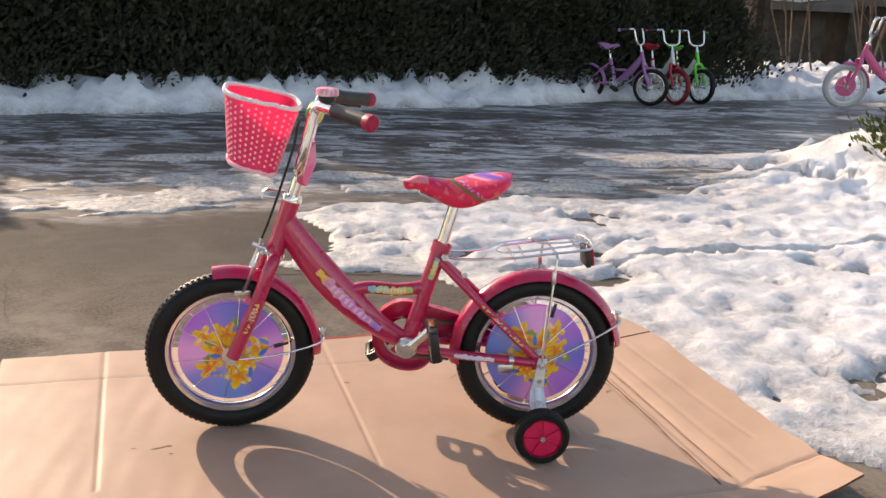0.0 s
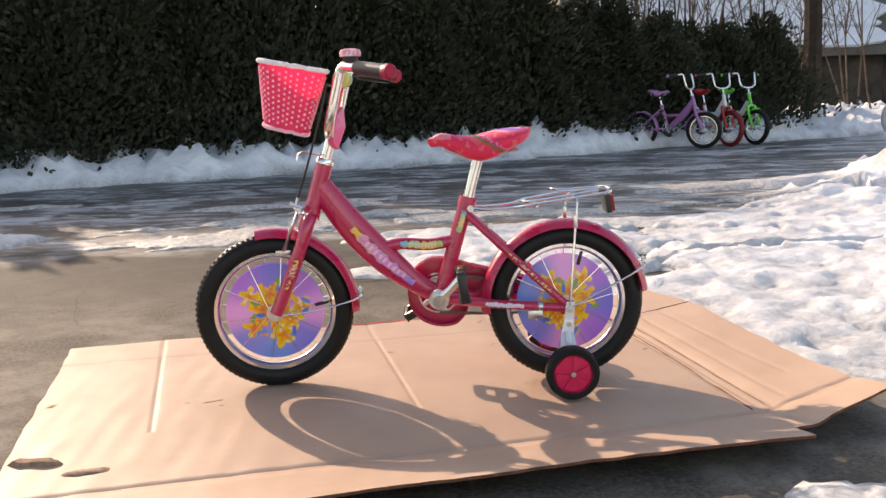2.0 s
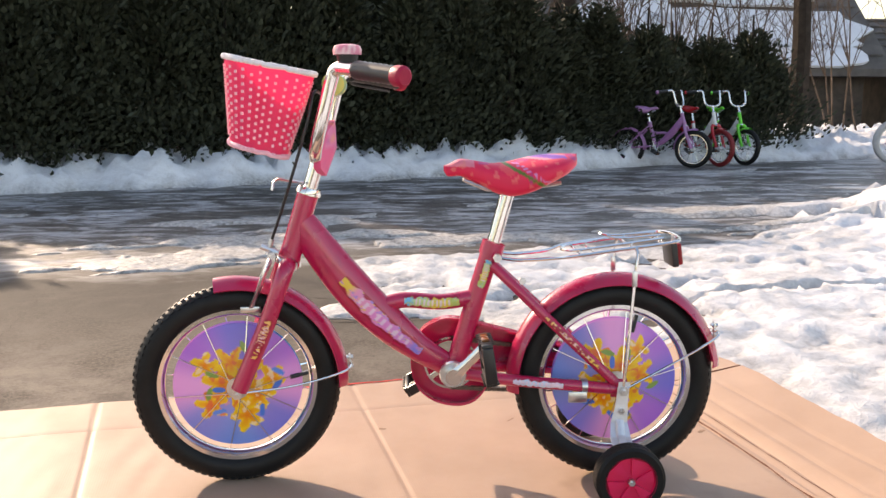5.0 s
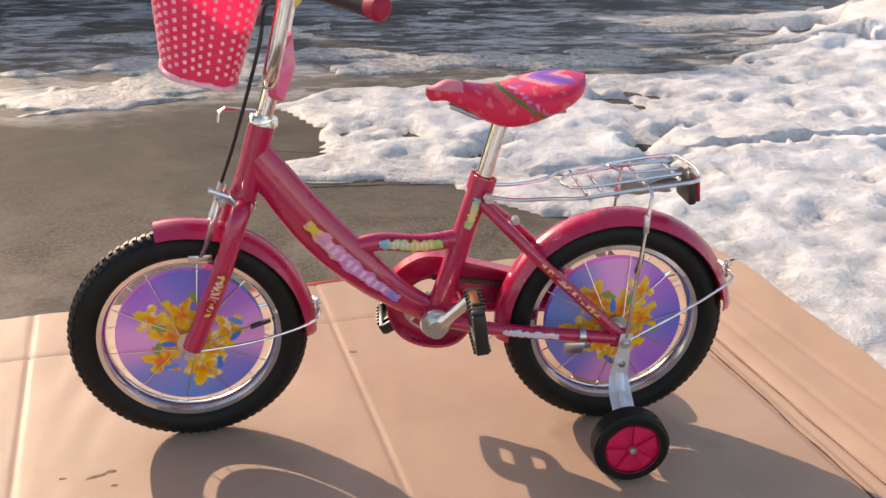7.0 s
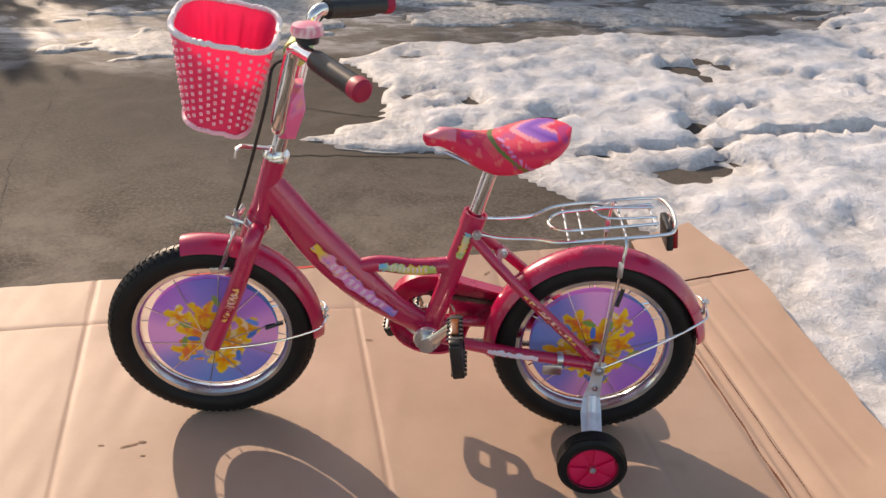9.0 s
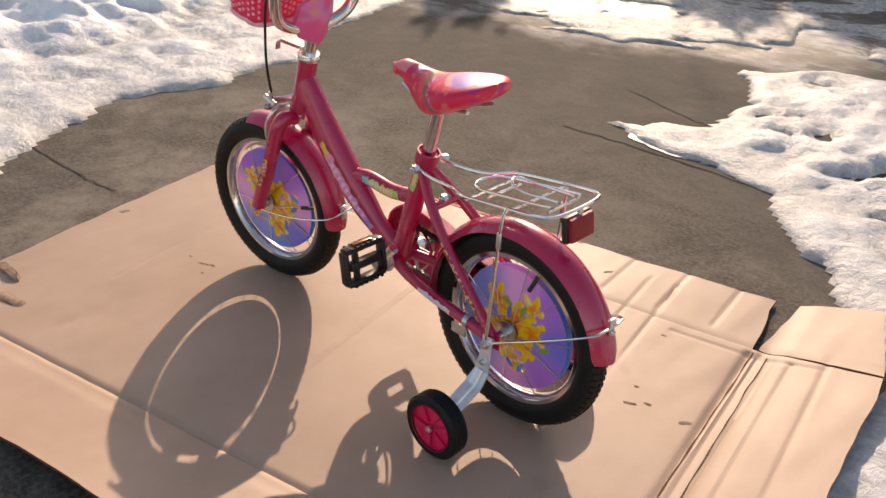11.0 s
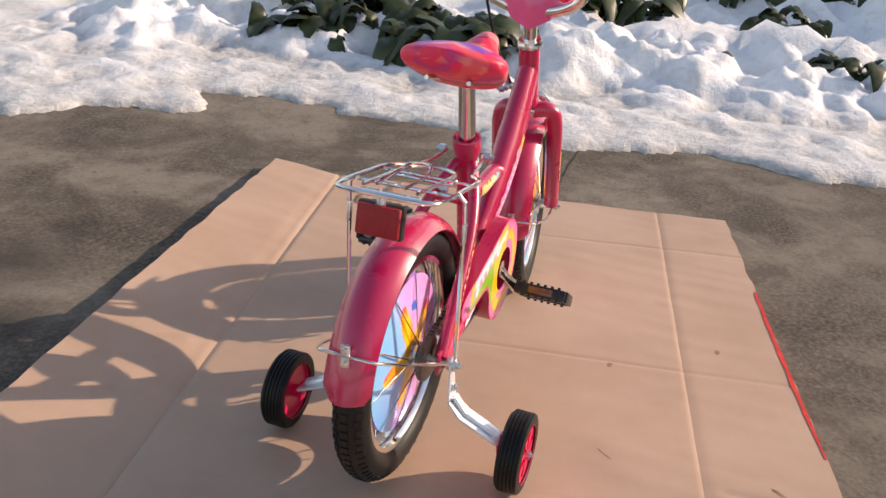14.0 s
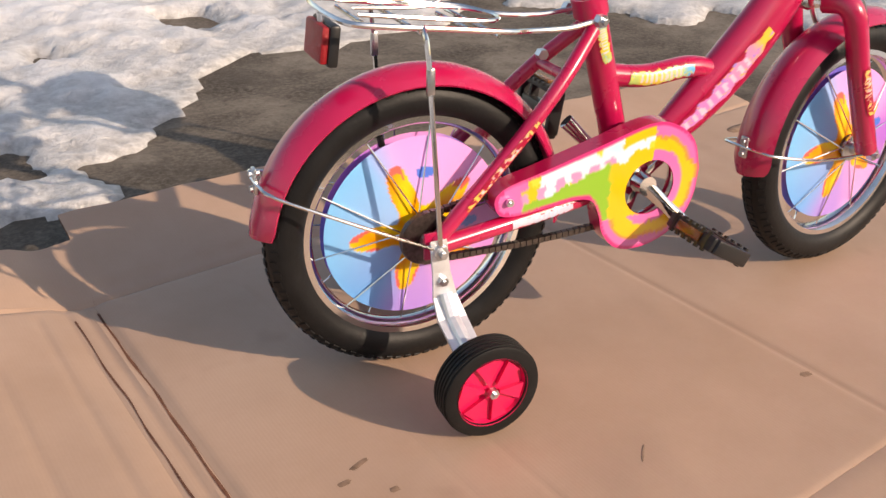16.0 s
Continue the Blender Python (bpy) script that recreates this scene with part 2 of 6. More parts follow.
def part(name, bm, material, parent=None, label="", smooth=True, turn=None, angle=40):
    if turn is not None:
        bm.transform(turn)
    me = bpy.data.meshes.new(name)
    bm.normal_update()
    bm.to_mesh(me)
    bm.free()
    return link_mesh(name, me, material, parent, label, smooth, angle)


def spline(pts, n=8):
    """Catmull-Rom points through pts."""
    p = [Vector(q) for q in pts]
    if len(p) < 3:
        return p
    p = [p[0] * 2 - p[1]] + p + [p[-1] * 2 - p[-2]]
    out = []
    for i in range(1, len(p) - 2):
        a, b, c, d = p[i - 1:i + 3]
        for k in range(n):
            t = k / n
            out.append(0.5 * ((2 * b) + (c - a) * t + (2 * a - 5 * b + 4 * c - d) * t * t + (3 * b - a - 3 * c + d) * t ** 3))
    out.append(p[-2])
    return out


def tube(pts, r, seg=12, bm=None, cap=True, flat=None, closed=False):
    """A tube along pts; r: a radius, or one for each point; flat: (across, along-z) factors."""
    bm = bm or bmesh.new()
    pts = [Vector(q) for q in pts]
    n = len(pts)
    rings = []
    up = None
    for i, q in enumerate(pts):
        a = pts[(i - 1) % n] if closed else pts[max(i - 1, 0)]
        b = pts[(i + 1) % n] if closed else pts[min(i + 1, n - 1)]
        d = (b - a).normalized()
        if up is None:
            up = Vector((0, 1, 0)) if abs(d.y) < 0.9 else Vector((0, 0, 1))
        side = (up - d * up.dot(d)).normalized()
        up = side
        other = d.cross(side)
        rr = r[i] if isinstance(r, (list, tuple)) else r
        fa, fb = flat if flat else (1, 1)
        rings.append([bm.verts.new(q + side * math.cos(2 * math.pi * k / seg) * rr * fa + other * math.sin(2 * math.pi * k / seg) * rr * fb) for k in range(seg)])
    for i in range(n if closed else n - 1):
        a, b = rings[i], rings[(i + 1) % n]
        for k in range(seg):
            bm.faces.new((a[k], a[(k + 1) % seg], b[(k + 1) % seg], b[k]))
    if cap and not closed:
        bm.faces.new(rings[0][::-1])
        bm.faces.new(rings[-1])
    return bm


def lathe(profile, seg=48, axis="y", bm=None, closed=False, arc=None):
    """Turns (radius, along) points round an axis through the origin."""
    bm = bm or bmesh.new()
    rings = []
    full = arc is None
    a0, a1 = arc if arc else (0, 2 * math.pi)
    for k in range(seg if full else seg + 1):
        th = a0 + (a1 - a0) * k / seg
        c, s = math.cos(th), math.sin(th)
        if axis == "y":
            rings.append([bm.verts.new((r * c, h, r * s)) for r, h in profile])
        elif axis == "x":
            rings.append([bm.verts.new((h, r * c, r * s)) for r, h in profile])
        else:
            rings.append([bm.verts.new((r * c, r * s, h)) for r, h in profile])
    m = len(profile)
    for k in range(seg):
        a, b = rings[k], rings[(k + 1) % len(rings)]
        for j in range(m if closed else m - 1):
            q = (j + 1) % m
            bm.faces.new((a[j], b[j], b[q], a[q]))
    bmesh.ops.recalc_face_normals(bm, faces=bm.faces)
    return bm


def box(size, at=(0, 0, 0), bevel=0.0, bm=None, turn=None):
    bm = bm or bmesh.new()
    g = bmesh.ops.create_cube(bm, size=1)["verts"]
    bmesh.ops.scale(bm, vec=size, verts=g)
    if bevel:
        es = list({e for v in g for e in v.link_edges})
        r = bmesh.ops.bevel(bm, geom=es, offset=bevel, segments=2, affect="EDGES", profile=0.5)
        g = list({v for f in r["faces"] for v in f.verts} | {v for v in g if v.is_valid})
    if turn is not None:
        bmesh.ops.transform(bm, matrix=turn, verts=g)
    bmesh.ops.translate(bm, vec=at, verts=g)
    return bm


def moved(bm, m):
    bm.transform(m)
    return bm


def paint(ob, fn):
    """Writes a printed picture into the mesh's own colours: fn(co) gives r, g, b."""
    me = ob.data
    lay = me.color_attributes.new("print", "FLOAT_COLOR", "POINT")
    for i, v in enumerate(me.vertices):
        lay.data[i].color = (*fn(v.co), 1)
    return ob


def thing(name, label, category, group=""):
    return tagged(new(name), label, category, group)


def ss(a, b, x):
    t = min(1, max(0, (x - a) / (b - a)))
    return t * t * (3 - 2 * t)


def lerp3(a, b, t):
    return tuple(p + (q - p) * t for p, q in zip(a, b))

# ---------- ground and snow ----------
gm = bmesh.new()
bmesh.ops.create_grid(gm, x_segments=60, y_segments=60, size=150)
for v in gm.verts:
    v.co.z = GZ
tagged(part("ground", gm, M_GROUND), "brown-grey worn concrete yard with damp stains and ice", "ground", kind="structure")


def seg_poly(px, py, poly):
    """Signed distance to a polygon, inside positive, for arrays."""
    d = np.full(px.shape, 1e9)
    inside = np.zeros(px.shape, bool)
    n = len(poly)
    for i in range(n):
        (ax, ay), (bx, by) = poly[i], poly[(i + 1) % n]
        ex, ey = bx - ax, by - ay
        t = np.clip(((px - ax) * ex + (py - ay) * ey) / (ex * ex + ey * ey), 0, 1)
        d = np.minimum(d, np.hypot(px - ax - t * ex, py - ay - t * ey))
        hit = ((ay > py) != (by > py)) & (px < ex * (py - ay) / ((by - ay) or 1e-9) + ax)
        inside ^= hit
    return np.where(inside, d, -d)


def fractal(px, py, scale, octaves=4, seed=0.0):
    out = np.zeros(px.shape)
    flat = out.ravel()
    for i, (a, b) in enumerate(zip((px * scale).ravel(), (py * scale).ravel())):
        flat[i] = noise.fractal((a + seed, b - seed, seed * 0.7), 0.7, 2.1, octaves, noise_basis="PERLIN_ORIGINAL")
    return flat.reshape(px.shape)


RIGHT = [(0.6, 0.74), (0.5, 0.98), (0.36, 1.08), (0.21, 1.27), (0.06, 1.32), (-0.19, 1.30), (-0.38, 1.38), (-0.2, 1.55), (-0.22, 1.83), (-0.35, 2.2), (-0.1, 2.5), (0.5, 2.7), (1.4, 2.85), (3, 3.7), (7, 5), (8, -2), (1.6, -0.35), (1.05, -0.16), (0.88, 0.0), (0.8, 0.25), (0.74, 0.6)]
FRONT = [(-1.31, -1.41), (-1.38, -1.15), (-1.36, -0.74), (-1.42, -0.44), (-1.26, -0.36), (-1.44, -0.14), (-1.5, 0.13), (-1.62, 0.29), (-1.58, 0.55), (-1.67, 0.9), (-1.55, 1.05), (-1.78, 1.2), (-1.9, 1.57), (-2.05, 2.0), (-2.0, 2.6), (-2.6, 3.0), (-4.6, 2.2), (-9, 2.5), (-12, 3), (-12, -9), (-3, -9), (-1.5, -3.1), (-1.2, -2.6), (-0.73, -1.75), (-1.0, -1.62), (-1.15, -1.3)]
SIDE = [(0.95, -0.60), (0.66, -0.61), (0.58, -0.68), (0.65, -0.83), (0.56, -0.91), (0.42, -1.13), (0.31, -1.32), (0.15, -1.45), (-0.04, -1.42), (-0.2, -1.53), (-0.5, -1.6), (-1.0, -2.4), (-1.5, -3.1), (0, -6), (5, -6), (4, -2.4), (1.9, -0.95)]
BANK = [(-9, 3.4), (-3.5, 5.25), (-1.5, 6.15), (1.3, 7.5), (2.6, 8.3), (4.4, 9.2), (6.5, 9.9), (12, 11.5), (14, 30), (-18, 30), (-18, 0)]


def snow_sheet(name, x0, x1, y0, y1, step, label, mid):
    xs = np.arange(x0, x1 + step / 2, step)
    ys = np.arange(y0, y1 + step / 2, step)
    px, py = np.meshgrid(xs, ys)
    n1 = fractal(px, py, 1.6, 4, 3.1)
    n2 = fractal(px, py, 7.0, 4, 9.7)
    n3 = fractal(px, py, 19.0, 3, 2.2) if step < 0.05 else n2 * 0.5
    lumps = fractal(px, py, 3.2, 3, 5.2)
    near = np.maximum.reduce([seg_poly(px, py, RIGHT), seg_poly(px, py, SIDE)]) + n1 * 0.07 + n2 * 0.035
    melt = np.clip(fractal(px, py, 2.3, 4, 11.3) + n2 * 0.3 - np.where(py > 1.2, 0.33, 0.40), 0, 1)
    for mx, my, mr, mk in ((1.08, 1.82, 0.11, 0.45), (0.92, 1.26, 0.12, 0.38), (1.0, 2.32, 0.18, 0.42), (0.72, 1.18, 0.08, 0.32), (1.5, 1.2, 0.11, 0.32)):
        melt = melt + mk * np.exp(-((px - mx) ** 2 / 2.2 + (py - my) ** 2) / mr ** 2) * (0.6 + 1.6 * n2)
    front = seg_poly(px, py, FRONT) + n1 * 0.08 + n2 * 0.04
    bank = seg_poly(px, py, BANK) + n1 * 0.25
    # lane: long streaks of trodden snow
    u = px * 0.95 + py * 0.3
    v = -px * 0.3 + py * 0.95
    lane = fractal(u * 0.5, v * 1.5, 1.15, 4, 1.3) * 1.1 + n2 * 0.16 - 0.16 + 0.5 * np.exp(-((v - 2.68) / 0.42) ** 2) * (u < 0.4) + 0.3 * ((u > 0.7) & (v < 3.4))
    lane = np.where((v > 2.1) & (v < 9), np.minimum(lane * 0.5 + 0.03, (v - 2.12 + n1 * 0.12) * 1.1), -0.3) - 0.2
    h = np.full(px.shape, -0.06)
    h = np.maximum(h, np.where(near > 0, 0.022 * (1 - np.exp(-near / 0.05)) + 0.03 * np.clip(near - 0.1, 0, 1) + np.clip(n2 * 0.016 + n3 * 0.011 + lumps * 0.014, -0.03, 0.05) * np.clip(near * 6, 0, 1) - melt * 0.12, -0.04 + 0.3 * np.clip(near, -0.1, 0)))
    fr = 0.028 * (1 - np.exp(-front / 0.05)) + 0.10 * np.clip((front - 0.55) / 0.9, 0, 1) + np.clip(lumps, -0.4, 1) * 0.14 * np.clip((front - 0.4) / 0.6, 0, 1) + (n2 * 0.020 + n3 * 0.006) * np.clip(front * 4, 0, 1) * (1 - 0.6 * np.clip((front - 0.5) / 0.5, 0, 1))
    h = np.maximum(h, np.where(front > 0, fr, -0.04))
    h = np.maximum(h, np.where(lane > 0, 0.016 * (1 - np.exp(-lane / 0.08)) + n2 * 0.012 * np.clip(lane * 5, 0, 1), -0.04))
    bk = 0.24 * (1 - np.exp(-np.clip(bank, 0, 9) / 0.22)) + lumps * 0.12 * np.clip(bank * 3, 0, 1) + np.clip(n2, -0.3, 1) * 0.16 * np.clip(bank * 3, 0, 1)
    h = np.maximum(h, np.where(bank > 0, bk, -0.04))
    # a heap beside the bed's end
    heap = 0.36 * np.exp(-((px + 4.3) ** 2 + (py - 1.6) ** 2) / 0.55) + 0.3 * np.exp(-((px - 3.6) ** 2 + (py - 3.6) ** 2) / 0.9)
    h = np.where(h > 0, h + heap * (1 + lumps * 0.6), h)
    # the slab's joint stays open through the thin snow
    jd = np.abs((py - 1.3) - (px - 0.4) * 0.235)
    h = np.where((jd < 0.013 + 0.008 * n2) & (px > 0.45) & (px < 2.2), -0.03, h)
    h += GZ
    if mid is not None:                  # leave out what a finer sheet covers
        a, b, c, d = mid
        h = np.where((px > a) & (px < b) & (py > c) & (py < d), GZ - 0.05, h)
    rows, cols = px.shape
    verts = np.stack([px, py, h], -1).reshape(-1, 3)
    keep = (h > GZ - 0.045)
    faces = []
    for j in range(rows - 1):
        for i in range(cols - 1):
            if keep[j, i] or keep[j, i + 1] or keep[j + 1, i] or keep[j + 1, i + 1]:
                k = j * cols + i
                faces.append((k, k + 1, k + cols + 1, k + cols))
    me = bpy.data.meshes.new(name)
    me.from_pydata(verts.tolist(), [], faces)
    thin = np.clip(1.15 - (h - GZ) / 0.05, 0, 1)
    thin = np.where(lane > np.maximum(np.maximum(front, near), bank), np.clip(thin + 0.35, 0, 0.97), thin * 0.8)
    # trodden, refrozen snow: grey along the edge and in patches
    rim = np.clip(1 - front / 0.6, 0, 1) * np.clip(0.5 + n1 * 1.3 + n2 * 0.4, 0, 1) * 0.5
    patch = np.clip(0.1 + n1 * 1.5 + lumps * 1.1 + n2 * 0.5, 0, 1) * 0.5 * np.clip((py - 0.7) / 0.8, 0.3, 1)
    thin = np.where(front > 0, np.maximum(thin, rim), np.where(near > 0, np.maximum(thin, patch), thin))
    lay = me.color_attributes.new("thin", "FLOAT_COLOR", "POINT")
    buf = np.repeat(thin.reshape(-1, 1), 4, 1).astype(np.float32).ravel()
    lay.data.foreach_set("color", buf)
    bm = bmesh.new()
    bm.from_mesh(me)
    bmesh.ops.delete(bm, geom=[v for v in bm.verts if not v.link_faces], context="VERTS")
    bm.to_mesh(me)
    bm.free()
    ob = link_mesh(name, me, M_SNOW, angle=180)
    return tagged(ob, label, "snow", kind="stuff")


snow_sheet("snow", -3.0, 2.9, -2.6, 3.4, 0.026, "thawing granular snow and ice on the concrete", None)
snow_sheet("snow", -11, 12, -7, 14, 0.09, "old lumpy snow banked along the lane", (-2.84, 2.74, -2.44, 3.24))


def strip(name, pts, w, material, label):
    """A dark narrow crack or joint, sunk a little into the slab."""
    bm = bmesh.new()
    prev = None
    rnd = random.Random(len(pts) * 7 + 1)
    for q in spline([(*p, 0) for p in pts], 10):
        j = Vector((rnd.uniform(-1, 1), rnd.uniform(-1, 1), 0)) * 0.006
        ww = w * rnd.uniform(0.4, 1.1)
        a = bm.verts.new((q.x + j.x, q.y + j.y - ww, GZ + 0.0015))
        b = bm.verts.new((q.x + j.x, q.y + j.y + ww, GZ + 0.0015))
        if prev:
            bm.faces.new((prev[0], a, b, prev[1]))
        prev = (a, b)
    return tagged(part(name, bm, material), label, "crack", kind="structure")


M_CRACK = simple("dark_joint", (0.05, 0.04, 0.032), 0.9, 0, 0.2, 0.4, 40)
strip("slab_joint", [(-0.5, 1.235), (-0.29, 1.26), (0.4, 1.3), (1.2, 1.49), (1.95, 1.665)], 0.005, M_CRACK, "dark joint between two concrete slabs")
strip("crack", [(-1.44, 2.1), (-1.33, 1.6), (-1.25, 1.12), (-1.1, 0.7)], 0.0032, M_CRACK, "ragged crack in the worn concrete slab")
strip("crack", [(-0.26, -1.47), (-0.34, -1.1), (-0.345, -0.8)], 0.0032, M_CRACK, "ragged crack in the worn concrete slab")
strip("crack", [(-0.58, 1.71), (-0.3, 1.62), (-0.1, 1.6)], 0.0032, M_CRACK, "ragged crack in the worn concrete slab")
strip("crack", [(-1.75, -0.1), (-1.2, -0.09), (-1.0, -0.06)], 0.0032, M_CRACK, "ragged crack in the worn concrete slab")

# thin wet ice beside the joint
bm = bmesh.new()
ring = []
for k in range(40):
    th = 2 * math.pi * k / 40
    f = 1 + 0.45 * noise.noise((math.cos(th) * 1.7, math.sin(th) * 1.7, 4.4))
    u, v = 0.2 * math.cos(th) * f, 0.075 * math.sin(th) * f
    ring.append(bm.verts.new((-0.13 + u * 0.975 - v * 0.22, 1.36 + u * 0.22 + v * 0.975, GZ + 0.003)))
bm.faces.new(ring)
g = bmesh.ops.extrude_face_region(bm, geom=bm.faces[:])
bmesh.ops.translate(bm, vec=(0, 0, -0.006), verts=[v for v in g["geom"] if isinstance(v, bmesh.types.BMVert)])
bmesh.ops.recalc_face_normals(bm, faces=bm.faces)
tagged(part("ice_patch", bm, M_ICE), "thin glistening patch of wet ice on concrete", "ice")

# ---------- cardboard sheet ----------


def near_line(x, y, a, b, w):
    ex, ey = b[0] - a[0], b[1] - a[1]
    t = min(1, max(0, ((x - a[0]) * ex + (y - a[1]) * ey) / (ex * ex + ey * ey)))
    return math.exp(-((x - a[0] - t * ex) ** 2 + (y - a[1] - t * ey) ** 2) / (w * w))


GROOVES = [((-0.757, 0.47), (-0.575, -0.29)), ((-0.175, 0.56), (-0.005, -0.24)), ((0.31, 0.62), (0.50, -0.25)), ((0.69, 0.56), (0.83, -0.12)), ((0.40, 0.45), (0.7, 0.51)), ((0.25, 0.6), (0.41, -0.2)), ((0.60, 0.5), (0.745, -0.28)), ((0.64, 0.5), (0.78, -0.25)), ((0.175, 0.66), (0.20, 0.48)), ((0.30, 0.69), (0.33, 0.50)), ((0.42, 0.71), (0.45, 0.53))]


def card_z(x, y):
    fold = -0.452 + 0.222 * x            # crease of the lifted side flap
    z = 0.0
    if y < fold:
        d = fold - y
        z += d * (0.13 + 0.04 * math.sin(2.2 * x + 0.6)) * ss(0, 0.05, d)
    fx = 0.57 + (0.49 - y) * 0.192             # crease of the end flap
    if x > fx:
        z += (x - fx) * 0.19 * ss(0, 0.06, x - fx) * (1 + 0.5 * ss(0.1, -0.4, y))
    for a, b in GROOVES:
        z -= 0.0021 * near_line(x, y, a, b, 0.005)
    z -= 0.005 * near_line(x, y, (0.555, 0.49), (0.705, -0.29), 0.008) + 0.004 * near_line(x, y, (0.575, 0.5), (0.722, -0.29), 0.006)
    z -= 0.004 * math.exp(-((y - fold) / 0.006) ** 2)
    fold2 = 0.407 + 0.196 * (x + 0.0)
    z -= 0.0024 * math.exp(-((y - fold2) / 0.005) ** 2)
    z += 0.0022 * noise.fractal((x * 3, y * 3, 4.0), 0.8, 2.0, 3) + 0.0012 * noise.noise((x * 22, y * 5, 1.0))
    far = ss(0.0, 0.12, math.hypot(x + 0.34, y) - 0.1) * ss(0.0, 0.1, math.hypot(x - 0.34, y) - 0.26)
    return max(z * (0.25 + 0.75 * far) - 0.0005, -0.0065)


def panel(name, corners, nu, nv, parent, label="", red=None, torn=(0, 1, 2, 3)):
    """A cardboard panel between four corners (in order round it), with torn edges and a thickness."""
    a, b, c, d = [Vector((*q, 0)) for q in corners]
    bm = bmesh.new()
    grid = []
    for j in range(nv + 1):
        row = []
        for i in range(nu + 1):
            s, t = i / nu, j / nv
            q = (a * (1 - s) + b * s) * (1 - t) + (d * (1 - s) + c * s) * t
            if (j == 0 and 0 in torn) or (i == nu and 1 in torn) or (j == nv and 2 in torn) or (i == 0 and 3 in torn):
                q = q + Vector((noise.noise((q.x * 14, q.y * 14, 2)), noise.noise((q.x * 14, q.y * 14, 8)), 0)) * 0.005
            row.append(bm.verts.new((q.x, q.y, card_z(q.x, q.y))))
        grid.append(row)
    for j in range(nv):
        for i in range(nu):
            bm.faces.new((grid[j][i], grid[j][i + 1], grid[j + 1][i + 1], grid[j + 1][i]))
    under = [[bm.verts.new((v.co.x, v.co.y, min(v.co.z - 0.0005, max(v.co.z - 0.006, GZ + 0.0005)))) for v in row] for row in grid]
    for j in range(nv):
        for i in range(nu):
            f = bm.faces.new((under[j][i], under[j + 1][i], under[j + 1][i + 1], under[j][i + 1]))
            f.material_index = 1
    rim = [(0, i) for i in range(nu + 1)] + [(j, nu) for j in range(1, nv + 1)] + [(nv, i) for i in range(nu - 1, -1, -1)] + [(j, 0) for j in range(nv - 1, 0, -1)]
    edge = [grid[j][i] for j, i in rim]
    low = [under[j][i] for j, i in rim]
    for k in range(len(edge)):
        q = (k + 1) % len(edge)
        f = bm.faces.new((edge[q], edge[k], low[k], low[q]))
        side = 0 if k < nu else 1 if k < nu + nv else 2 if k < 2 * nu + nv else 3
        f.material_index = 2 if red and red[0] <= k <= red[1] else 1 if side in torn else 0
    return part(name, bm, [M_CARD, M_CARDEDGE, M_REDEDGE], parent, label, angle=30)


card = thing("cardboard_sheet", "flattened brown cardboard box lying on the concrete", "cardboard")
# side flaps, main panel and end flaps meet at the creases
panel("panel", [(-0.775, -0.6240), (0.705, -0.2955), (0.553, 0.512), (-0.955, 0.218)], 420, 170, card, torn=(3,))
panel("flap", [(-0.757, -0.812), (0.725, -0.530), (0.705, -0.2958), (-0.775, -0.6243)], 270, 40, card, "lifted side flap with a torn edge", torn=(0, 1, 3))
panel("flap", [(-0.955, 0.2183), (0.553, 0.5123), (0.497, 0.722), (-1.0, 0.392)], 270, 26, card, "side flap with a red printed edge", red=(390, 525), torn=(1, 2, 3))
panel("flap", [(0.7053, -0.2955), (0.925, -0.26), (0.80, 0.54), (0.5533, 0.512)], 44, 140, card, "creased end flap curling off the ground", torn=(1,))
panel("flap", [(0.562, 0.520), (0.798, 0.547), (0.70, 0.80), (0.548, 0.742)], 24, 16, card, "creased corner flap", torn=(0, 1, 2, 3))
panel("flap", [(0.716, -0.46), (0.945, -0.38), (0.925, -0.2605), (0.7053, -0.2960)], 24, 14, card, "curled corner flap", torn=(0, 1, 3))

bm = bmesh.new()
prev = None
for k in range(61):
    t = k / 60
    x, y = -0.56 + 0.60 * t, 0.4855 + 0.1325 * t
    w = 0.007 * math.sin(math.pi * min(1, 0.06 + t)) ** 0.5 * (0.7 + 0.5 * noise.noise((x * 20, 3, 1)))
    z = card_z(x, y) + 0.0012
    cur = [bm.verts.new((x, y - w, z)), bm.verts.new((x, y + 0.004, z)), bm.verts.new((x, y + 0.0045, z - 0.007))]
    if prev:
        for i in range(2):
            bm.faces.new((prev[i], cur[i], cur[i + 1], prev[i + 1]))
    prev = cur
part("printed_edge", bm, M_REDEDGE, card, "red printed strip along the edge")

# the end flap's two score lines have split open along most of their length
for x0, y0, x1, y1, w in ((0.702, -0.27, 0.560, 0.50, 0.0020), (0.733, -0.25, 0.590, 0.50, 0.0012)):
    bm = bmesh.new()
    prev = None
    for k in range(121):
        t = k / 120
        x, y = x0 + (x1 - x0) * t + 0.003 * noise.noise((t * 9, x0 * 30, 1)), y0 + (y1 - y0) * t
        ww = w * (0.55 + 0.9 * max(0, noise.noise((t * 14, x0 * 50, 5)) + 0.35))
        cur = [bm.verts.new((x + q, y, card_z(x + q, y) + 0.0007)) for q in (-ww, ww)]
        if prev:
            bm.faces.new((prev[0], prev[1], cur[1], cur[0]))
        prev = cur
    part("score_line", bm, M_CARDEDGE, card, "dark split score line")

# torn bits and dents on the cardboard
M_SCUFF = simple("torn_paper_scuff", (0.3, 0.2, 0.14), 0.9, 0, 0.2, 0.35, 60)
M_DENT = simple("dirt_speck", (0.27, 0.175, 0.12), 0.9, 0, 0.2, 0.4, 60)


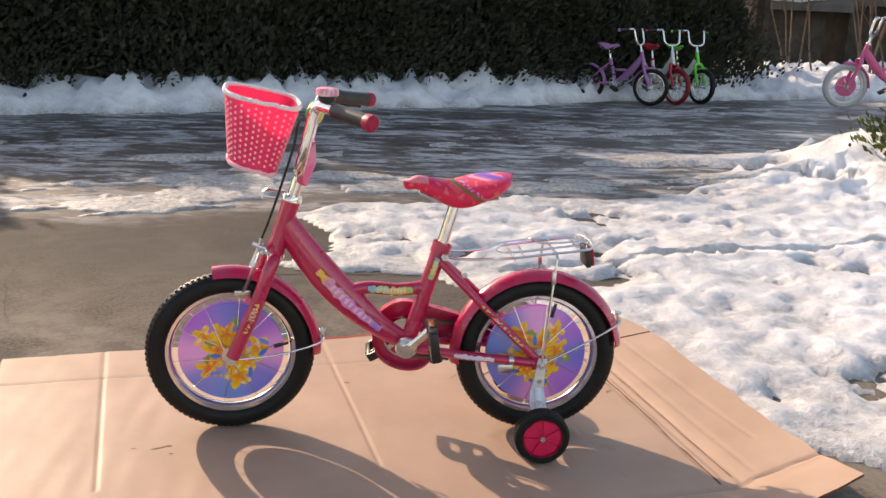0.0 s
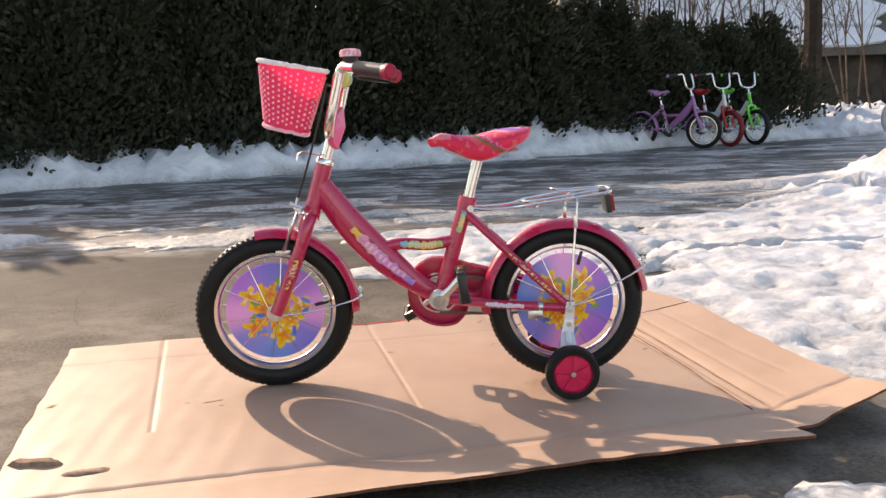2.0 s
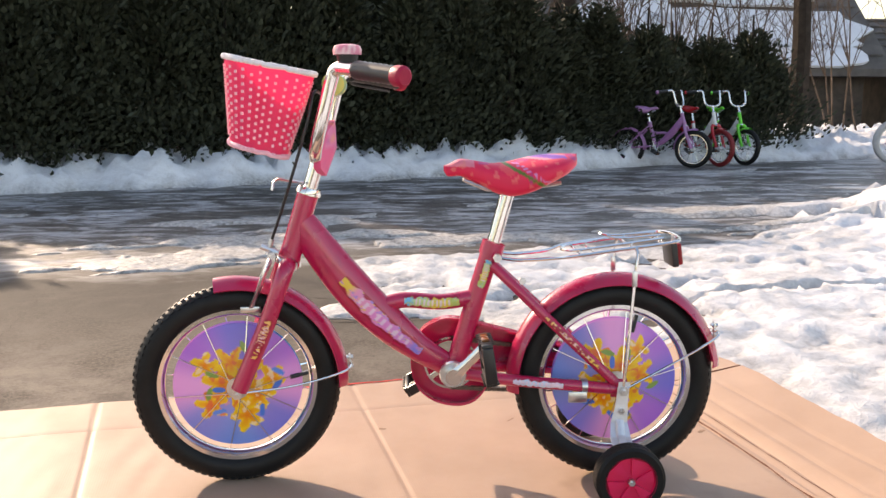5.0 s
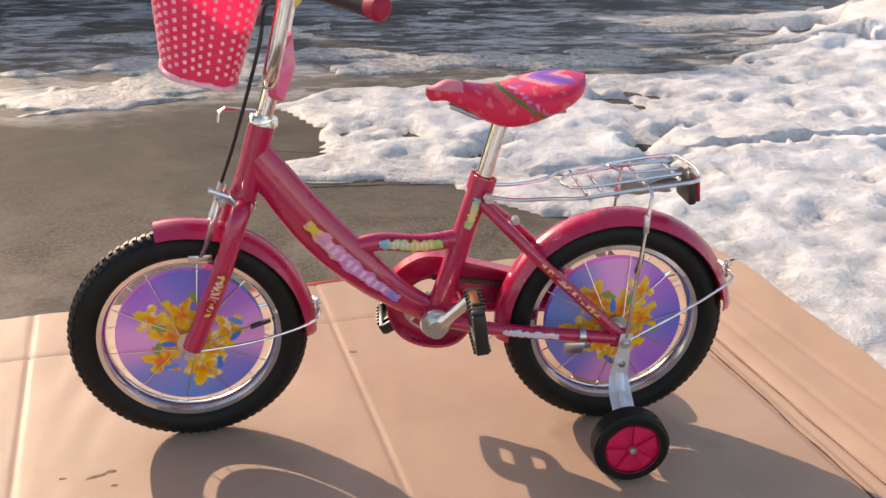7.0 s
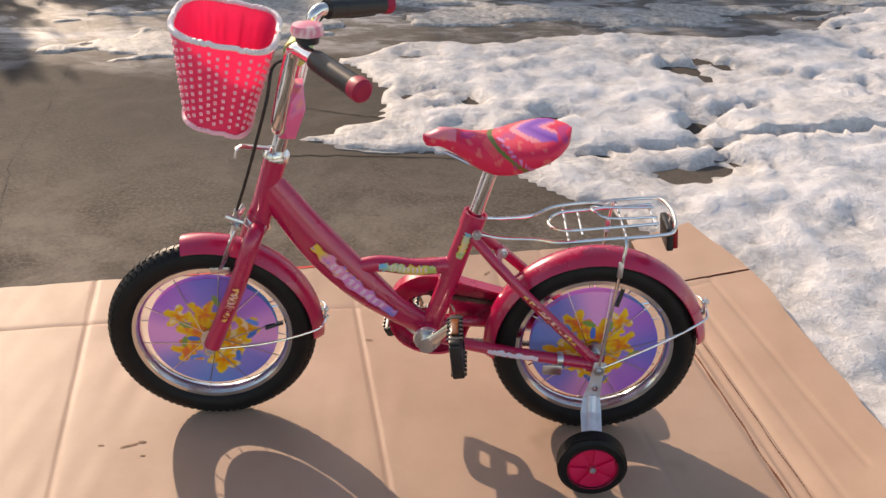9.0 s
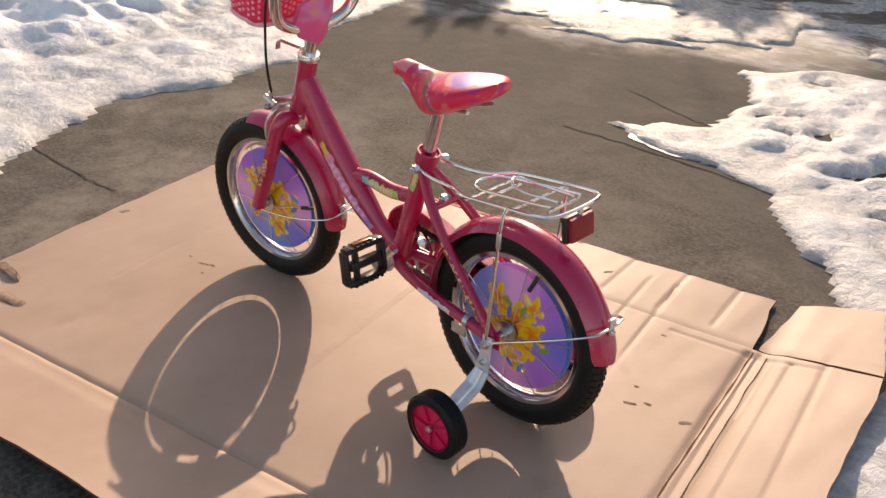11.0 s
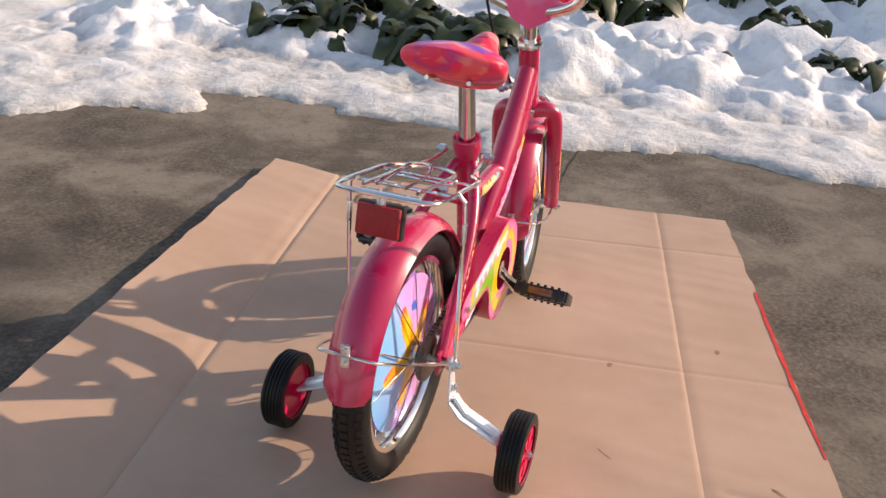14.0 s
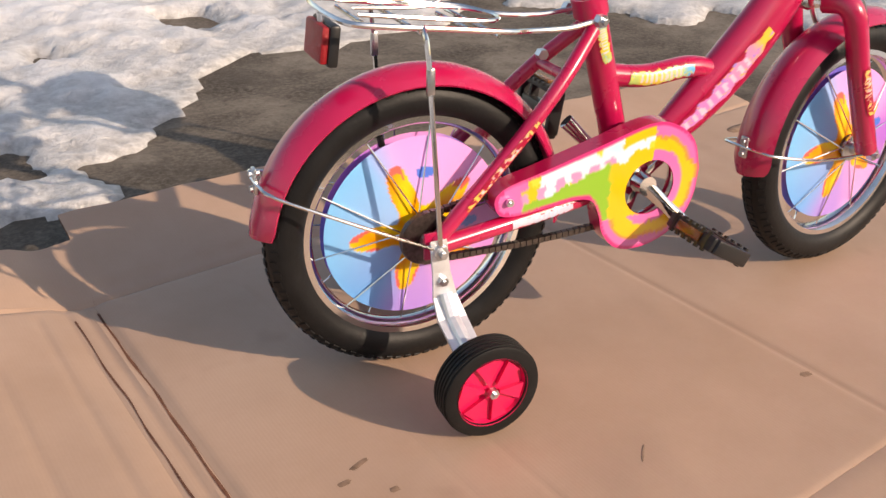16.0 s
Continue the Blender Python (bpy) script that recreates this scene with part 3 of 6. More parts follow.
def scuff(name, x, y, lx, ly, rot, material, label, h=0.004):
    bm = bmesh.new()
    rnd = random.Random(int(x * 1000) * 31 + int(y * 1000))
    n = 14
    top, base = [], []
    for k in range(n):
        th = 2 * math.pi * k / n
        f = 1 + rnd.uniform(-0.22, 0.12)
        q = Matrix.Rotation(rot, 2) @ Vector((math.copysign(abs(math.cos(th)) ** 0.5, math.cos(th)) * lx * f, math.copysign(abs(math.sin(th)) ** 0.7, math.sin(th)) * ly * f))
        z = card_z(x + q.x, y + q.y)
        base.append(bm.verts.new((x + q.x, y + q.y, z + 0.0003)))
        top.append(bm.verts.new((x + q.x * 0.8, y + q.y * 0.8, z + h * rnd.uniform(0.5, 1))))
    for k in range(n):
        bm.faces.new((base[k], base[(k + 1) % n], top[(k + 1) % n], top[k]))
    bm.faces.new(top)
    return tagged(part(name, bm, material), label, "scrap")


scuff("cardboard_scrap", -0.637, -0.497, 0.045, 0.017, 0.2, M_SCUFF, "torn brown paper scrap stuck to the cardboard")
scuff("cardboard_scrap", -0.748, -0.452, 0.05, 0.014, 0.0, M_SCUFF, "torn brown paper scrap stuck to the cardboard", 0.012)
for x, y, a, b, r in [(-0.493, -0.114, 0.016, 0.004, 0.4), (-0.473, -0.103, 0.008, 0.004, 0), (-0.543, -0.116, 0.006, 0.003, 0), (-0.46, -0.138, 0.005, 0.003, 0), (0.481, 0.178, 0.014, 0.004, 0.5), (0.505, 0.20, 0.008, 0.004, 0.2), (0.46, 0.23, 0.006, 0.004, 0.1), (-0.093, 0.248, 0.009, 0.005, 0), (-0.24, 0.43, 0.008, 0.005, 0), (0.166, 0.55, 0.012, 0.004, 1.0), (-0.852, -0.114, 0.014, 0.008, 1.2), (0.583, 0.202, 0.013, 0.005, 0.8), (0.187, 0.291, 0.016, 0.0012, 0.9), (0.4, 0.42, 0.006, 0.003, 0.2)]:
    scuff("dirt_speck", x, y, a, b, r, M_DENT, "dark dirt speck pressed into the cardboard", 0.0007)

# ---------- the bicycle ----------
R = 0.179                                # axle height in the bicycle's own frame
TYRE_R = 0.184                           # outer radius of the tyre
LIFT = TYRE_R - R                        # the bicycle stands this much higher
DISC_R = 0.115                           # printed spoke discs
AX = Vector((-0.215, 0, 0.527))          # head tube, top
AD = Vector((0.036, 0, 0.116)).normalized()
STEER = Matrix.Translation(AX) @ Matrix.Rotation(radians(7), 4, AD) @ Matrix.Translation(-AX)


PINKS, PURPLES, BLUES, AQUA = (0.90, 0.36, 0.76), (0.46, 0.15, 0.68), (0.16, 0.29, 0.76), (0.18, 0.52, 0.90)
LILACS = [PINKS, PURPLES, (0.18, 0.16, 0.68), PURPLES, PINKS, (0.22, 0.24, 0.70), BLUES, (0.22, 0.20, 0.70)]
SKIES = [PURPLES, PINKS, (0.72, 0.36, 0.80), AQUA, AQUA, (0.14, 0.42, 0.86), (0.45, 0.26, 0.78), PINKS]
BLOOMS = [(0.02, 0.02, 0.46, 0.3), (-0.5, 0.34, 0.2, 1.1), (-0.42, -0.3, 0.24, 2.0), (0.12, -0.5, 0.26, 0.6), (-0.1, 0.38, 0.24, 2.7), (0.52, 0.1, 0.22, 1.6), (-0.25, 0.05, 0.26, 0.9), (0.3, -0.18, 0.24, 2.3)]
WINGS = [(-0.3, -0.05), (-0.45, -0.12), (0.62, 0.2), (0.6, -0.02), (0.1, 0.62), (-0.3, -0.42), (0.36, -0.42), (-0.4, 0.2)]


def flower(th, r, rot, seed, blue=False):
    """The printed spoke disc: r from 0 to 1."""
    a = (th + (0 if blue else rot)) % (2 * math.pi)
    ring = SKIES if blue else LILACS
    k = a / (2 * math.pi) * 8
    i = int(k) % 8
    c = lerp3(ring[i], ring[(i + 1) % 8], ss(0.1, 0.9, k - int(k)))
    c = lerp3(c, (0.853, 0.536, 0.819), 0.3 * (1 - r))
    x, y = r * math.cos(a), r * math.sin(a)
    if blue:
        star = 0.26 + 0.50 * abs(math.cos(2.5 * a + 0.5 + seed)) ** 3.5 + 0.10 * noise.noise((x * 5, y * 5, seed))
        if r < star:
            c = lerp3((0.944, 0.594, 0.013), (0.907, 0.321, 0.002), 0.5 + 0.5 * math.sin(7 * a + 9 * r))
            if r > star - 0.1 and r > 0.45 and int(a * 5) % 2:
                c = (0.871, 0.136, 0.102)
        for wx, wy in WINGS[2:5]:
            if math.hypot((x - wx) / 0.11, (y - wy) / 0.06) < 1:
                c = (0.072, 0.192, 0.734)
        return c
    if r < 0.36 + 0.1 * noise.noise((x * 4, y * 4, 9)) and noise.noise((x * 6, y * 6, seed)) > -0.1:
        c = lerp3(c, (0.944, 0.321, 0.321), 0.6)
    for n, (bx, by, size, br) in enumerate(BLOOMS):
        dx, dy = x - bx, y - by
        d, t = math.hypot(dx, dy), math.atan2(dy, dx) + br
        reach = 1.12 * size * (0.45 + 0.55 * abs(math.cos(2.5 * t)) ** 1.4) * (1 + 0.35 * noise.noise((dx * 9, dy * 9, n)))
        if d < reach:
            f = d / max(reach, 1e-4)
            c = lerp3((0.907, 0.192, 0.001), (0.962, 0.624, 0.013), f)
            if noise.noise((x * 11, y * 11, seed + n)) > 0.22:
                c = lerp3(c, (0.944, 0.784, 0.536) if n % 2 else (0.871, 0.122, 0.056), 0.7)
    for n, (wx, wy) in enumerate(WINGS):
        dx, dy = x - wx, y - wy
        ca, sa = math.cos(n * 1.3), math.sin(n * 1.3)
        if math.hypot((dx * ca + dy * sa) / 0.11, (-dx * sa + dy * ca) / 0.045) < 1:
            c = ((0.056, 0.192, 0.686), (0.219, 0.355, 0.072), (0.102, 0.268, 0.784))[n % 3]
    return c


def wheel(parent, cx, turn, rot, pal, full=True, rr=R, name="front_wheel"):
    """Tyre, rim, hub, spokes and the printed discs, about an axle along y."""
    at = Matrix.Translation((cx, 0, rr))
    T = turn @ at
    w = new(name)
    w.parent = parent
    k = rr / R
    prof = []
    for i in range(20):
        a = 2 * math.pi * i / 20
        prof.append(((rr + LIFT - 0.024 * k) + 0.024 * k * math.cos(a), 0.0245 * k * math.sin(a)))
    bm = lathe(prof, 72 if full else 40, closed=True)
    part("tyre", bm, pal["tyre"], w, turn=T)
    if full:                              # tread blocks
        bm = bmesh.new()
        for n in range(84):
            th = 2 * math.pi * n / 84
            for side in (-1, 0, 1):
                ph = side * 0.72 + (0.0 if n % 2 else 0.1) * (side != 0)
                r2 = (rr + LIFT - 0.024) + 0.0242 * math.cos(ph)
                m = Matrix.Rotation(-th - 0.018 * side, 4, "Y") @ Matrix.Translation((r2, 0.0247 * math.sin(ph), 0)) @ Matrix.Rotation(ph, 4, "Z")
                box((0.0016, 0.010, 0.0075), bm=bm, turn=m)
        part("tread", bm, pal["tyre"], w, turn=T, smooth=False)
    ro = (rr - 0.0395 * k)
    bm = lathe([(ro, -0.014 * k), (ro + 0.002, -0.0155 * k), (ro - 0.005 * k, -0.0155 * k), (ro - 0.008 * k, -0.0115 * k), (ro - 0.011 * k, -0.005), (ro - 0.0115 * k, 0), (ro - 0.011 * k, 0.005), (ro - 0.008 * k, 0.0115 * k), (ro - 0.005 * k, 0.0155 * k), (ro + 0.002, 0.0155 * k), (ro, 0.014 * k)], 72 if full else 36, closed=True)
    part("rim", bm, pal["rim"], w, turn=T)
    bm = lathe([(0.0, -0.043), (0.009, -0.043), (0.009, -0.03), (0.02, -0.029), (0.02, -0.025), (0.012, -0.022), (0.012, 0.022), (0.02, 0.025), (0.02, 0.029), (0.009, 0.03), (0.009, 0.043), (0.0, 0.043)], 24)
    part("hub", bm, M_STEEL, w, turn=T)
    for n in range(20 if full else 14):
        th = 2 * math.pi * (n + 0.5) / (20 if full else 14)
        s = 1 if n % 2 else -1
        tw = 0.42 * (1 if (n // 2) % 2 else -1)
        bm = tube([(0.019 * math.cos(th + tw), s * 0.0275, 0.019 * math.sin(th + tw)), ((ro - 0.012) * math.cos(th), s * 0.006, (ro - 0.012) * math.sin(th))], 0.0011 if full else 0.0016, 5)
        part("spoke", bm, M_CHROME, w, turn=T)
    if full:
        for s in (-1, 1):
            bm = bmesh.new()
            rings = []
            NR, NA = 44, 190
            for j in range(NR + 1):
                r = 0.018 + (DISC_R - 0.018) * j / NR
                rings.append([bm.verts.new((r * math.cos(2 * math.pi * i / NA), s * (0.0215 - 0.0145 * (r / DISC_R)), r * math.sin(2 * math.pi * i / NA))) for i in range(NA)])
            for j in range(NR):
                for i in range(NA):
                    q = (rings[j][i], rings[j][(i + 1) % NA], rings[j + 1][(i + 1) % NA], rings[j + 1][i])
                    bm.faces.new(q if s < 0 else q[::-1])
            me = bpy.data.meshes.new("spoke_disc")
            bm.to_mesh(me)
            bm.free()
            d = link_mesh("spoke_disc", me, M_PRINT, w, "lilac and blue plastic disc with a yellow flower print")
            paint(d, lambda co: flower(math.atan2(co.z, -co.x * s), math.hypot(co.x, co.z) / DISC_R, rot, 1.7 if s < 0 else 4.1, s > 0))
            me.transform(T)
        # valve
        th = 0.12 if rot < 1 else 1.25
        bm = tube([((ro - 0.014) * math.cos(th), -0.003, (ro - 0.014) * math.sin(th)), ((ro - 0.045) * math.cos(th), -0.014, (ro - 0.045) * math.sin(th))], 0.0042, 8)
        part("valve", bm, M_BLACK, w, turn=T)
    return w


def fender(parent, cx, a0, a1, turn, material, rad=0.2, half=0.033, name="fender"):
    prof = []
    for i in range(11):
        ph = -1 + 2 * i / 10
        prof.append((rad - 0.018 * abs(ph) ** 2.2, half * ph))
    inner = [(r - 0.002, h * 0.96) for r, h in reversed(prof)]
    bm = lathe(prof + inner, 40, closed=True, arc=(radians(a0), radians(a1)))
    for v in bm.verts:                    # rounded tail
        th = math.degrees(math.atan2(v.co.z, v.co.x))
        if th < -90:
            th += 360
        lo = min(a0, a1)
        if th < lo + 5:
            v.co.y *= 0.75 + 0.25 * math.sin(math.pi / 2 * max(0, (th - lo) / 5)) if th > lo else 0.75
    return part(name, bm, material, parent, turn=turn @ Matrix.Translation((cx, 0, R)))


def nut(parent, at, r=0.009, length=0.012, name="axle_nut", turn=None, axis="y"):
    bm = lathe([(0, -length / 2), (r, -length / 2), (r, length / 2), (r * 0.45, length / 2), (r * 0.45, length), (0, length)], 6, axis)
    bm2 = moved(bm, Matrix.Translation(at) @ (Matrix.Rotation(math.pi, 4, "Z") if at[1] < 0 else Matrix.Identity(4)))
    return part(name, bm2, M_STEEL, parent, smooth=False, turn=turn)


def sticker(parent, pts, rad, s0, s1, side, flat, seed, colours, name="sticker", spread=0.75, bars=False):
    """A printed patch wrapped on a tube's flank; the lettering is plain bars of colour."""
    p = spline(pts, 14)
    n = len(p)
    bm = bmesh.new()
    rows = []
    NI, NJ = 64, 16
    for i in range(NI + 1):
        f = (s0 + (s1 - s0) * i / NI) * (n - 1)
        k = min(int(f), n - 2)
        q = p[k].lerp(p[k + 1], f - k)
        rr = (rad[k] + (rad[k + 1] - rad[k]) * (f - k)) if isinstance(rad, list) else rad
        d = (p[k + 1] - p[k]).normalized()
        yv = Vector((0, 1, 0))
        yv = (yv - d * yv.dot(d)).normalized()
        o = d.cross(yv)
        row = []
        for j in range(NJ + 1):
            a = (j / NJ - 0.5) * 2 * spread * (1 - 0.25 * abs(2 * i / NI - 1) ** 3)
            row.append(bm.verts.new(q + yv * side * math.cos(a) * (rr * flat[0] + 0.0006) + o * math.sin(a) * (rr * flat[1] + 0.0006)))
        rows.append(row)
    for i in range(NI):
        for j in range(NJ):
            q = (rows[i][j], rows[i + 1][j], rows[i + 1][j + 1], rows[i][j + 1])
            bm.faces.new(q)
    bmesh.ops.recalc_face_normals(bm, faces=bm.faces)
    cols = {}
    for i in range(NI + 1):
        for j in range(NJ + 1):
            u, v = i / NI, j / NJ
            k = u * (len(colours) - 1)
            c = lerp3(colours[int(min(k, len(colours) - 2))], colours[int(min(k, len(colours) - 2)) + 1], ss(0.3, 0.7, k - int(min(k, len(colours) - 2))))
            nz = noise.noise((u * 11 + seed, v * 4, seed))
            if nz > 0.18:
                c = lerp3(c, colours[int(abs(nz) * 40 + seed) % len(colours)], 0.75)
            if 0.3 < v < 0.72 and 0.22 < u < 0.85 and math.sin(i * 1.35) + 0.6 * noise.noise((i * 0.7, j * 0.6, seed)) > 0.15:
                c = lerp3(c, (0.86, 0.66, 0.76), 0.85)
            if (abs(v - 0.5) > 0.36 + 0.22 * noise.noise((u * 14, v * 2, seed + 4))) or (bars and noise.noise((i * 0.42, j * 0.12, seed)) < 0.02):
                c = (0.45, 0.008, 0.065)
            cols[len(cols)] = tuple(q ** 1.2 for q in c)
    ob = part(name, bm, M_STICK, parent, "colourful glossy sticker")
    lay = ob.data.color_attributes.new("print", "FLOAT_COLOR", "POINT")
    for i in range(len(ob.data.vertices)):
        lay.data[i].color = (*cols[i], 1)
    return ob


def pedal(parent, at, side, tilt, out, name="pedal"):
    T = Matrix.Translation(at) @ Matrix.Rotation(tilt, 4, "Y")
    p = new(name)
    p.parent = parent
    L, W = 0.084, 0.062
    yc = side * out
    bm = box((0.016, 0.07, 0.018), (0, yc, 0), 0.003)
    for s in (-1, 1):
        box((0.011, L, 0.02), (s * W / 2, yc, 0), 0.003, bm)
        box((W * 0.5, 0.007, 0.014), (s * W / 4, yc - 0.018, 0), 0.002, bm)
    box((W, 0.009, 0.02), (0, yc - L / 2, 0), 0.003, bm)
    box((W, 0.009, 0.02), (0, yc + L / 2, 0), 0.003, bm)
    for s in (-1, 1):
        for k in range(6):
            box((0.004, 0.005, 0.026), (s * (W / 2 + 0.004), yc - 0.03 + k * 0.012, 0), bm=bm)
    part("pedal_body", bm, M_BLACK, p, turn=T)
    for s in (-1, 1):
        part("pedal_reflector", box((0.004, 0.042, 0.012), (s * (W / 2 + 0.0075), yc, 0), 0.001), M_AMBER, p, "amber reflector", turn=T)
    return p


def basket(parent, turn):
    """A D-shaped pink basket with a woven wall and a white braided rim."""
    b = new("basket")
    b.parent = parent

    def outline(t, z):
        # t round the wall; front is -x
        f = (z - 0.598) / 0.15
        cxx = -0.2985 + 0.0235 * f
        ax = 0.0485 + 0.0275 * f
        ay = 0.086 + 0.020 * f
        c, s = math.cos(t), math.sin(t)
        e = 0.62
        x = math.copysign(abs(c) ** (e if c < 0 else 0.35), c) * ax
        y = math.copysign(abs(s) ** e, s) * ay
        return cxx + x, y

    def lift(x, f):
        return (-0.268 - x) * (0.26 - 0.06 * f)

    bm = bmesh.new()
    N, H = 96, 12
    rows = []
    for off in (0.0, -0.003):
        for j in range(H + 1):
            z = 0.598 + 0.145 * j / H
            row = []
            for i in range(N):
                x, y = outline(2 * math.pi * i / N, z)
                k = 1 + off / 0.09
                cx = -0.2985 + 0.0235 * j / H
                row.append(bm.verts.new((cx + (x - cx) * k, y * k, z + lift(x, j / H))))
            rows.append(row)
    for blk in (0, H + 1):
        for j in range(H):
            for i in range(N):
                q = (rows[blk + j][i], rows[blk + j][(i + 1) % N], rows[blk + j + 1][(i + 1) % N], rows[blk + j + 1][i])
                bm.faces.new(q if not blk else q[::-1])
    for i in range(N):
        bm.faces.new((rows[H][i], rows[H][(i + 1) % N], rows[2 * H + 1][(i + 1) % N], rows[2 * H + 1][i]))
    bm.faces.new(rows[0][::-1])
    bm.faces.new(rows[H + 1])
    part("basket_wall", bm, M_BASKET, b, turn=turn)
    # woven pegs, evenly spaced round the wall
    bm = bmesh.new()
    ring = [outline(2 * math.pi * q / 720, 0.67) for q in range(720)]
    run = [0.0]
    for q in range(720):
        run.append(run[-1] + math.dist(ring[q], ring[(q + 1) % 720]))
    spots = [next(q for q in range(720) if run[q + 1] >= run[-1] * (n + 0.5) / 46) * 2 * math.pi / 720 for n in range(46)]
    for j in range(1, 11):
        for n, t in enumerate(spots):
            z = 0.602 + 0.0122 * (j + 0.5 * (n % 2))
            x, y = outline(t, z)
            x2, y2 = outline(t + 0.02, z)
            d = math.atan2(y2 - y, x2 - x)
            m = Matrix.Translation((x, y, z + lift(x, (z - 0.598) / 0.145))) @ Matrix.Rotation(d, 4, "Z")
            box((0.0044, 0.0046, 0.0048), bm=bm, turn=m)
    tagged(part("weave", bm, M_WEAVE, b, "pale pink woven pattern", turn=turn, smooth=False), kind="stuff")
    for z, rad, mt, nm in ((0.745, 0.0043, M_RIMWHITE, "braided_rim"), (0.599, 0.004, M_WEAVE, "base_rim")):
        pts = []
        for i in range(240):
            t = 2 * math.pi * i / 240
            x, y = outline(t, z)
            pts.append((x + math.cos(i * 1.6) * 0.0012, y, z + lift(x, (z - 0.598) / 0.145) + math.sin(i * 1.6) * 0.0016))
        part(nm, tube(pts, rad, 8, closed=True), mt, b, "white braided rim" if nm == "braided_rim" else "", turn=turn)
    return b


def saddle(parent, mt, print_fn=None):
    s = new("saddle")
    s.parent = parent
    bm = bmesh.new()
    NX, NA = 48, 32
    rings = []
    for i in range(NX + 1):
        u = i / NX
        x = 0.024 + 0.238 * u
        end = math.sqrt(max(0.0, 1 - abs(2 * u - 1) ** (4.5 if u > 0.5 else 3.6)))
        hw = (0.021 + 0.061 * ss(0.08, 0.88, u)) * end * (1 - 0.12 * ss(0.85, 1, u))
        top = 0.574 + 0.014 * ss(0.0, 0.14, u) - 0.010 * math.exp(-((u - 0.38) / 0.2) ** 2) + 0.006 * ss(0.45, 0.85, u)
        th = (0.033 + 0.031 * math.exp(-((u - 0.58) / 0.3) ** 2)) * (0.3 + 0.7 * end)
        mid = top - th * 0.5
        ring = []
        for k in range(NA):
            a = 2 * math.pi * k / NA
            ca, sa = math.cos(a), math.sin(a)
            e = 1.0
            y = math.copysign(abs(ca) ** e, ca) * hw
            z = mid + math.copysign(abs(sa) ** (0.85 if sa > 0 else 0.75), sa) * th * (0.5 if sa > 0 else 0.5)
            if sa < 0 and u > 0.3:
                z -= 0.007 * abs(ca) ** 2 * math.exp(-((u - 0.52) / 0.22) ** 2)
            ring.append(bm.verts.new((x, y, z)))
        rings.append(ring)
    for i in range(NX):
        for k in range(NA):
            bm.faces.new((rings[i][k], rings[i + 1][k], rings[i + 1][(k + 1) % NA], rings[i][(k + 1) % NA]))
    bm.faces.new(rings[0])
    bm.faces.new(rings[-1][::-1])
    bmesh.ops.recalc_face_normals(bm, faces=bm.faces)
    bmesh.ops.subdivide_edges(bm, edges=bm.edges, cuts=1, use_grid_fill=True)
    c = part("saddle_cover", bm, mt, s, turn=None, angle=80)
    if print_fn:
        paint(c, print_fn)
    bm = tube([(0.132, -0.03, 0.532), (0.132, 0.03, 0.532)], 0.011, 12)
    tube([(0.132, -0.036, 0.532), (0.132, 0.036, 0.532)], 0.006, 8, bm)
    for y in (-0.018, 0.018):
        tube([(0.06, y * 0.6, 0.548), (0.1, y, 0.532), (0.17, y, 0.533), (0.23, y * 1.7, 0.545)], 0.0035, 8, bm)
    part("saddle_clamp", bm, M_STEEL, s)
    return s


def saddle_print(co):
    x, y, z = co
    u = (x - 0.024) / 0.246
    n = noise.noise((x * 26, y * 26, 2.0))
    m = noise.noise((x * 75, y * 75, z * 75))
    c = (0.80, 0.022, 0.085)
    if z > 0.546:
        if n > 0.22:
            c = lerp3(c, (0.86, 0.12, 0.12), 0.6)
        elif n < -0.3 and u > 0.25:
            c = lerp3(c, (0.45, 0.03, 0.22), 0.7)
        arc = abs(math.hypot(x - 0.30, abs(y) + 0.06) - 0.125)     # violet swoosh
        if arc < 0.016 and 0.45 < u < 0.86 and z > 0.577 and abs(y) < 0.05:
            c = lerp3((0.18, 0.04, 0.40), (0.42, 0.16, 0.55), arc / 0.018)
        elif arc < 0.026 and 0.45 < u < 0.86 and z > 0.577 and abs(y) < 0.05:
            c = (0.85, 0.30, 0.35)
        if u < 0.22 and z > 0.572:
            c = lerp3(c, (0.85, 0.35, 0.42), 0.6)
    band = u - 0.34 - (0.592 - z) * 7.0
    if abs(band) < 0.022:
        c = (0.10, 0.17, 0.025)
    elif 0.05 < band < 0.10 and math.sin(z * 1500) > 0.2:
        c = (0.62, 0.25, 0.55)
    if m > 0.36 and z < 0.585:
        c = lerp3(c, (0.86, 0.25, 0.2), 0.5)
    return c


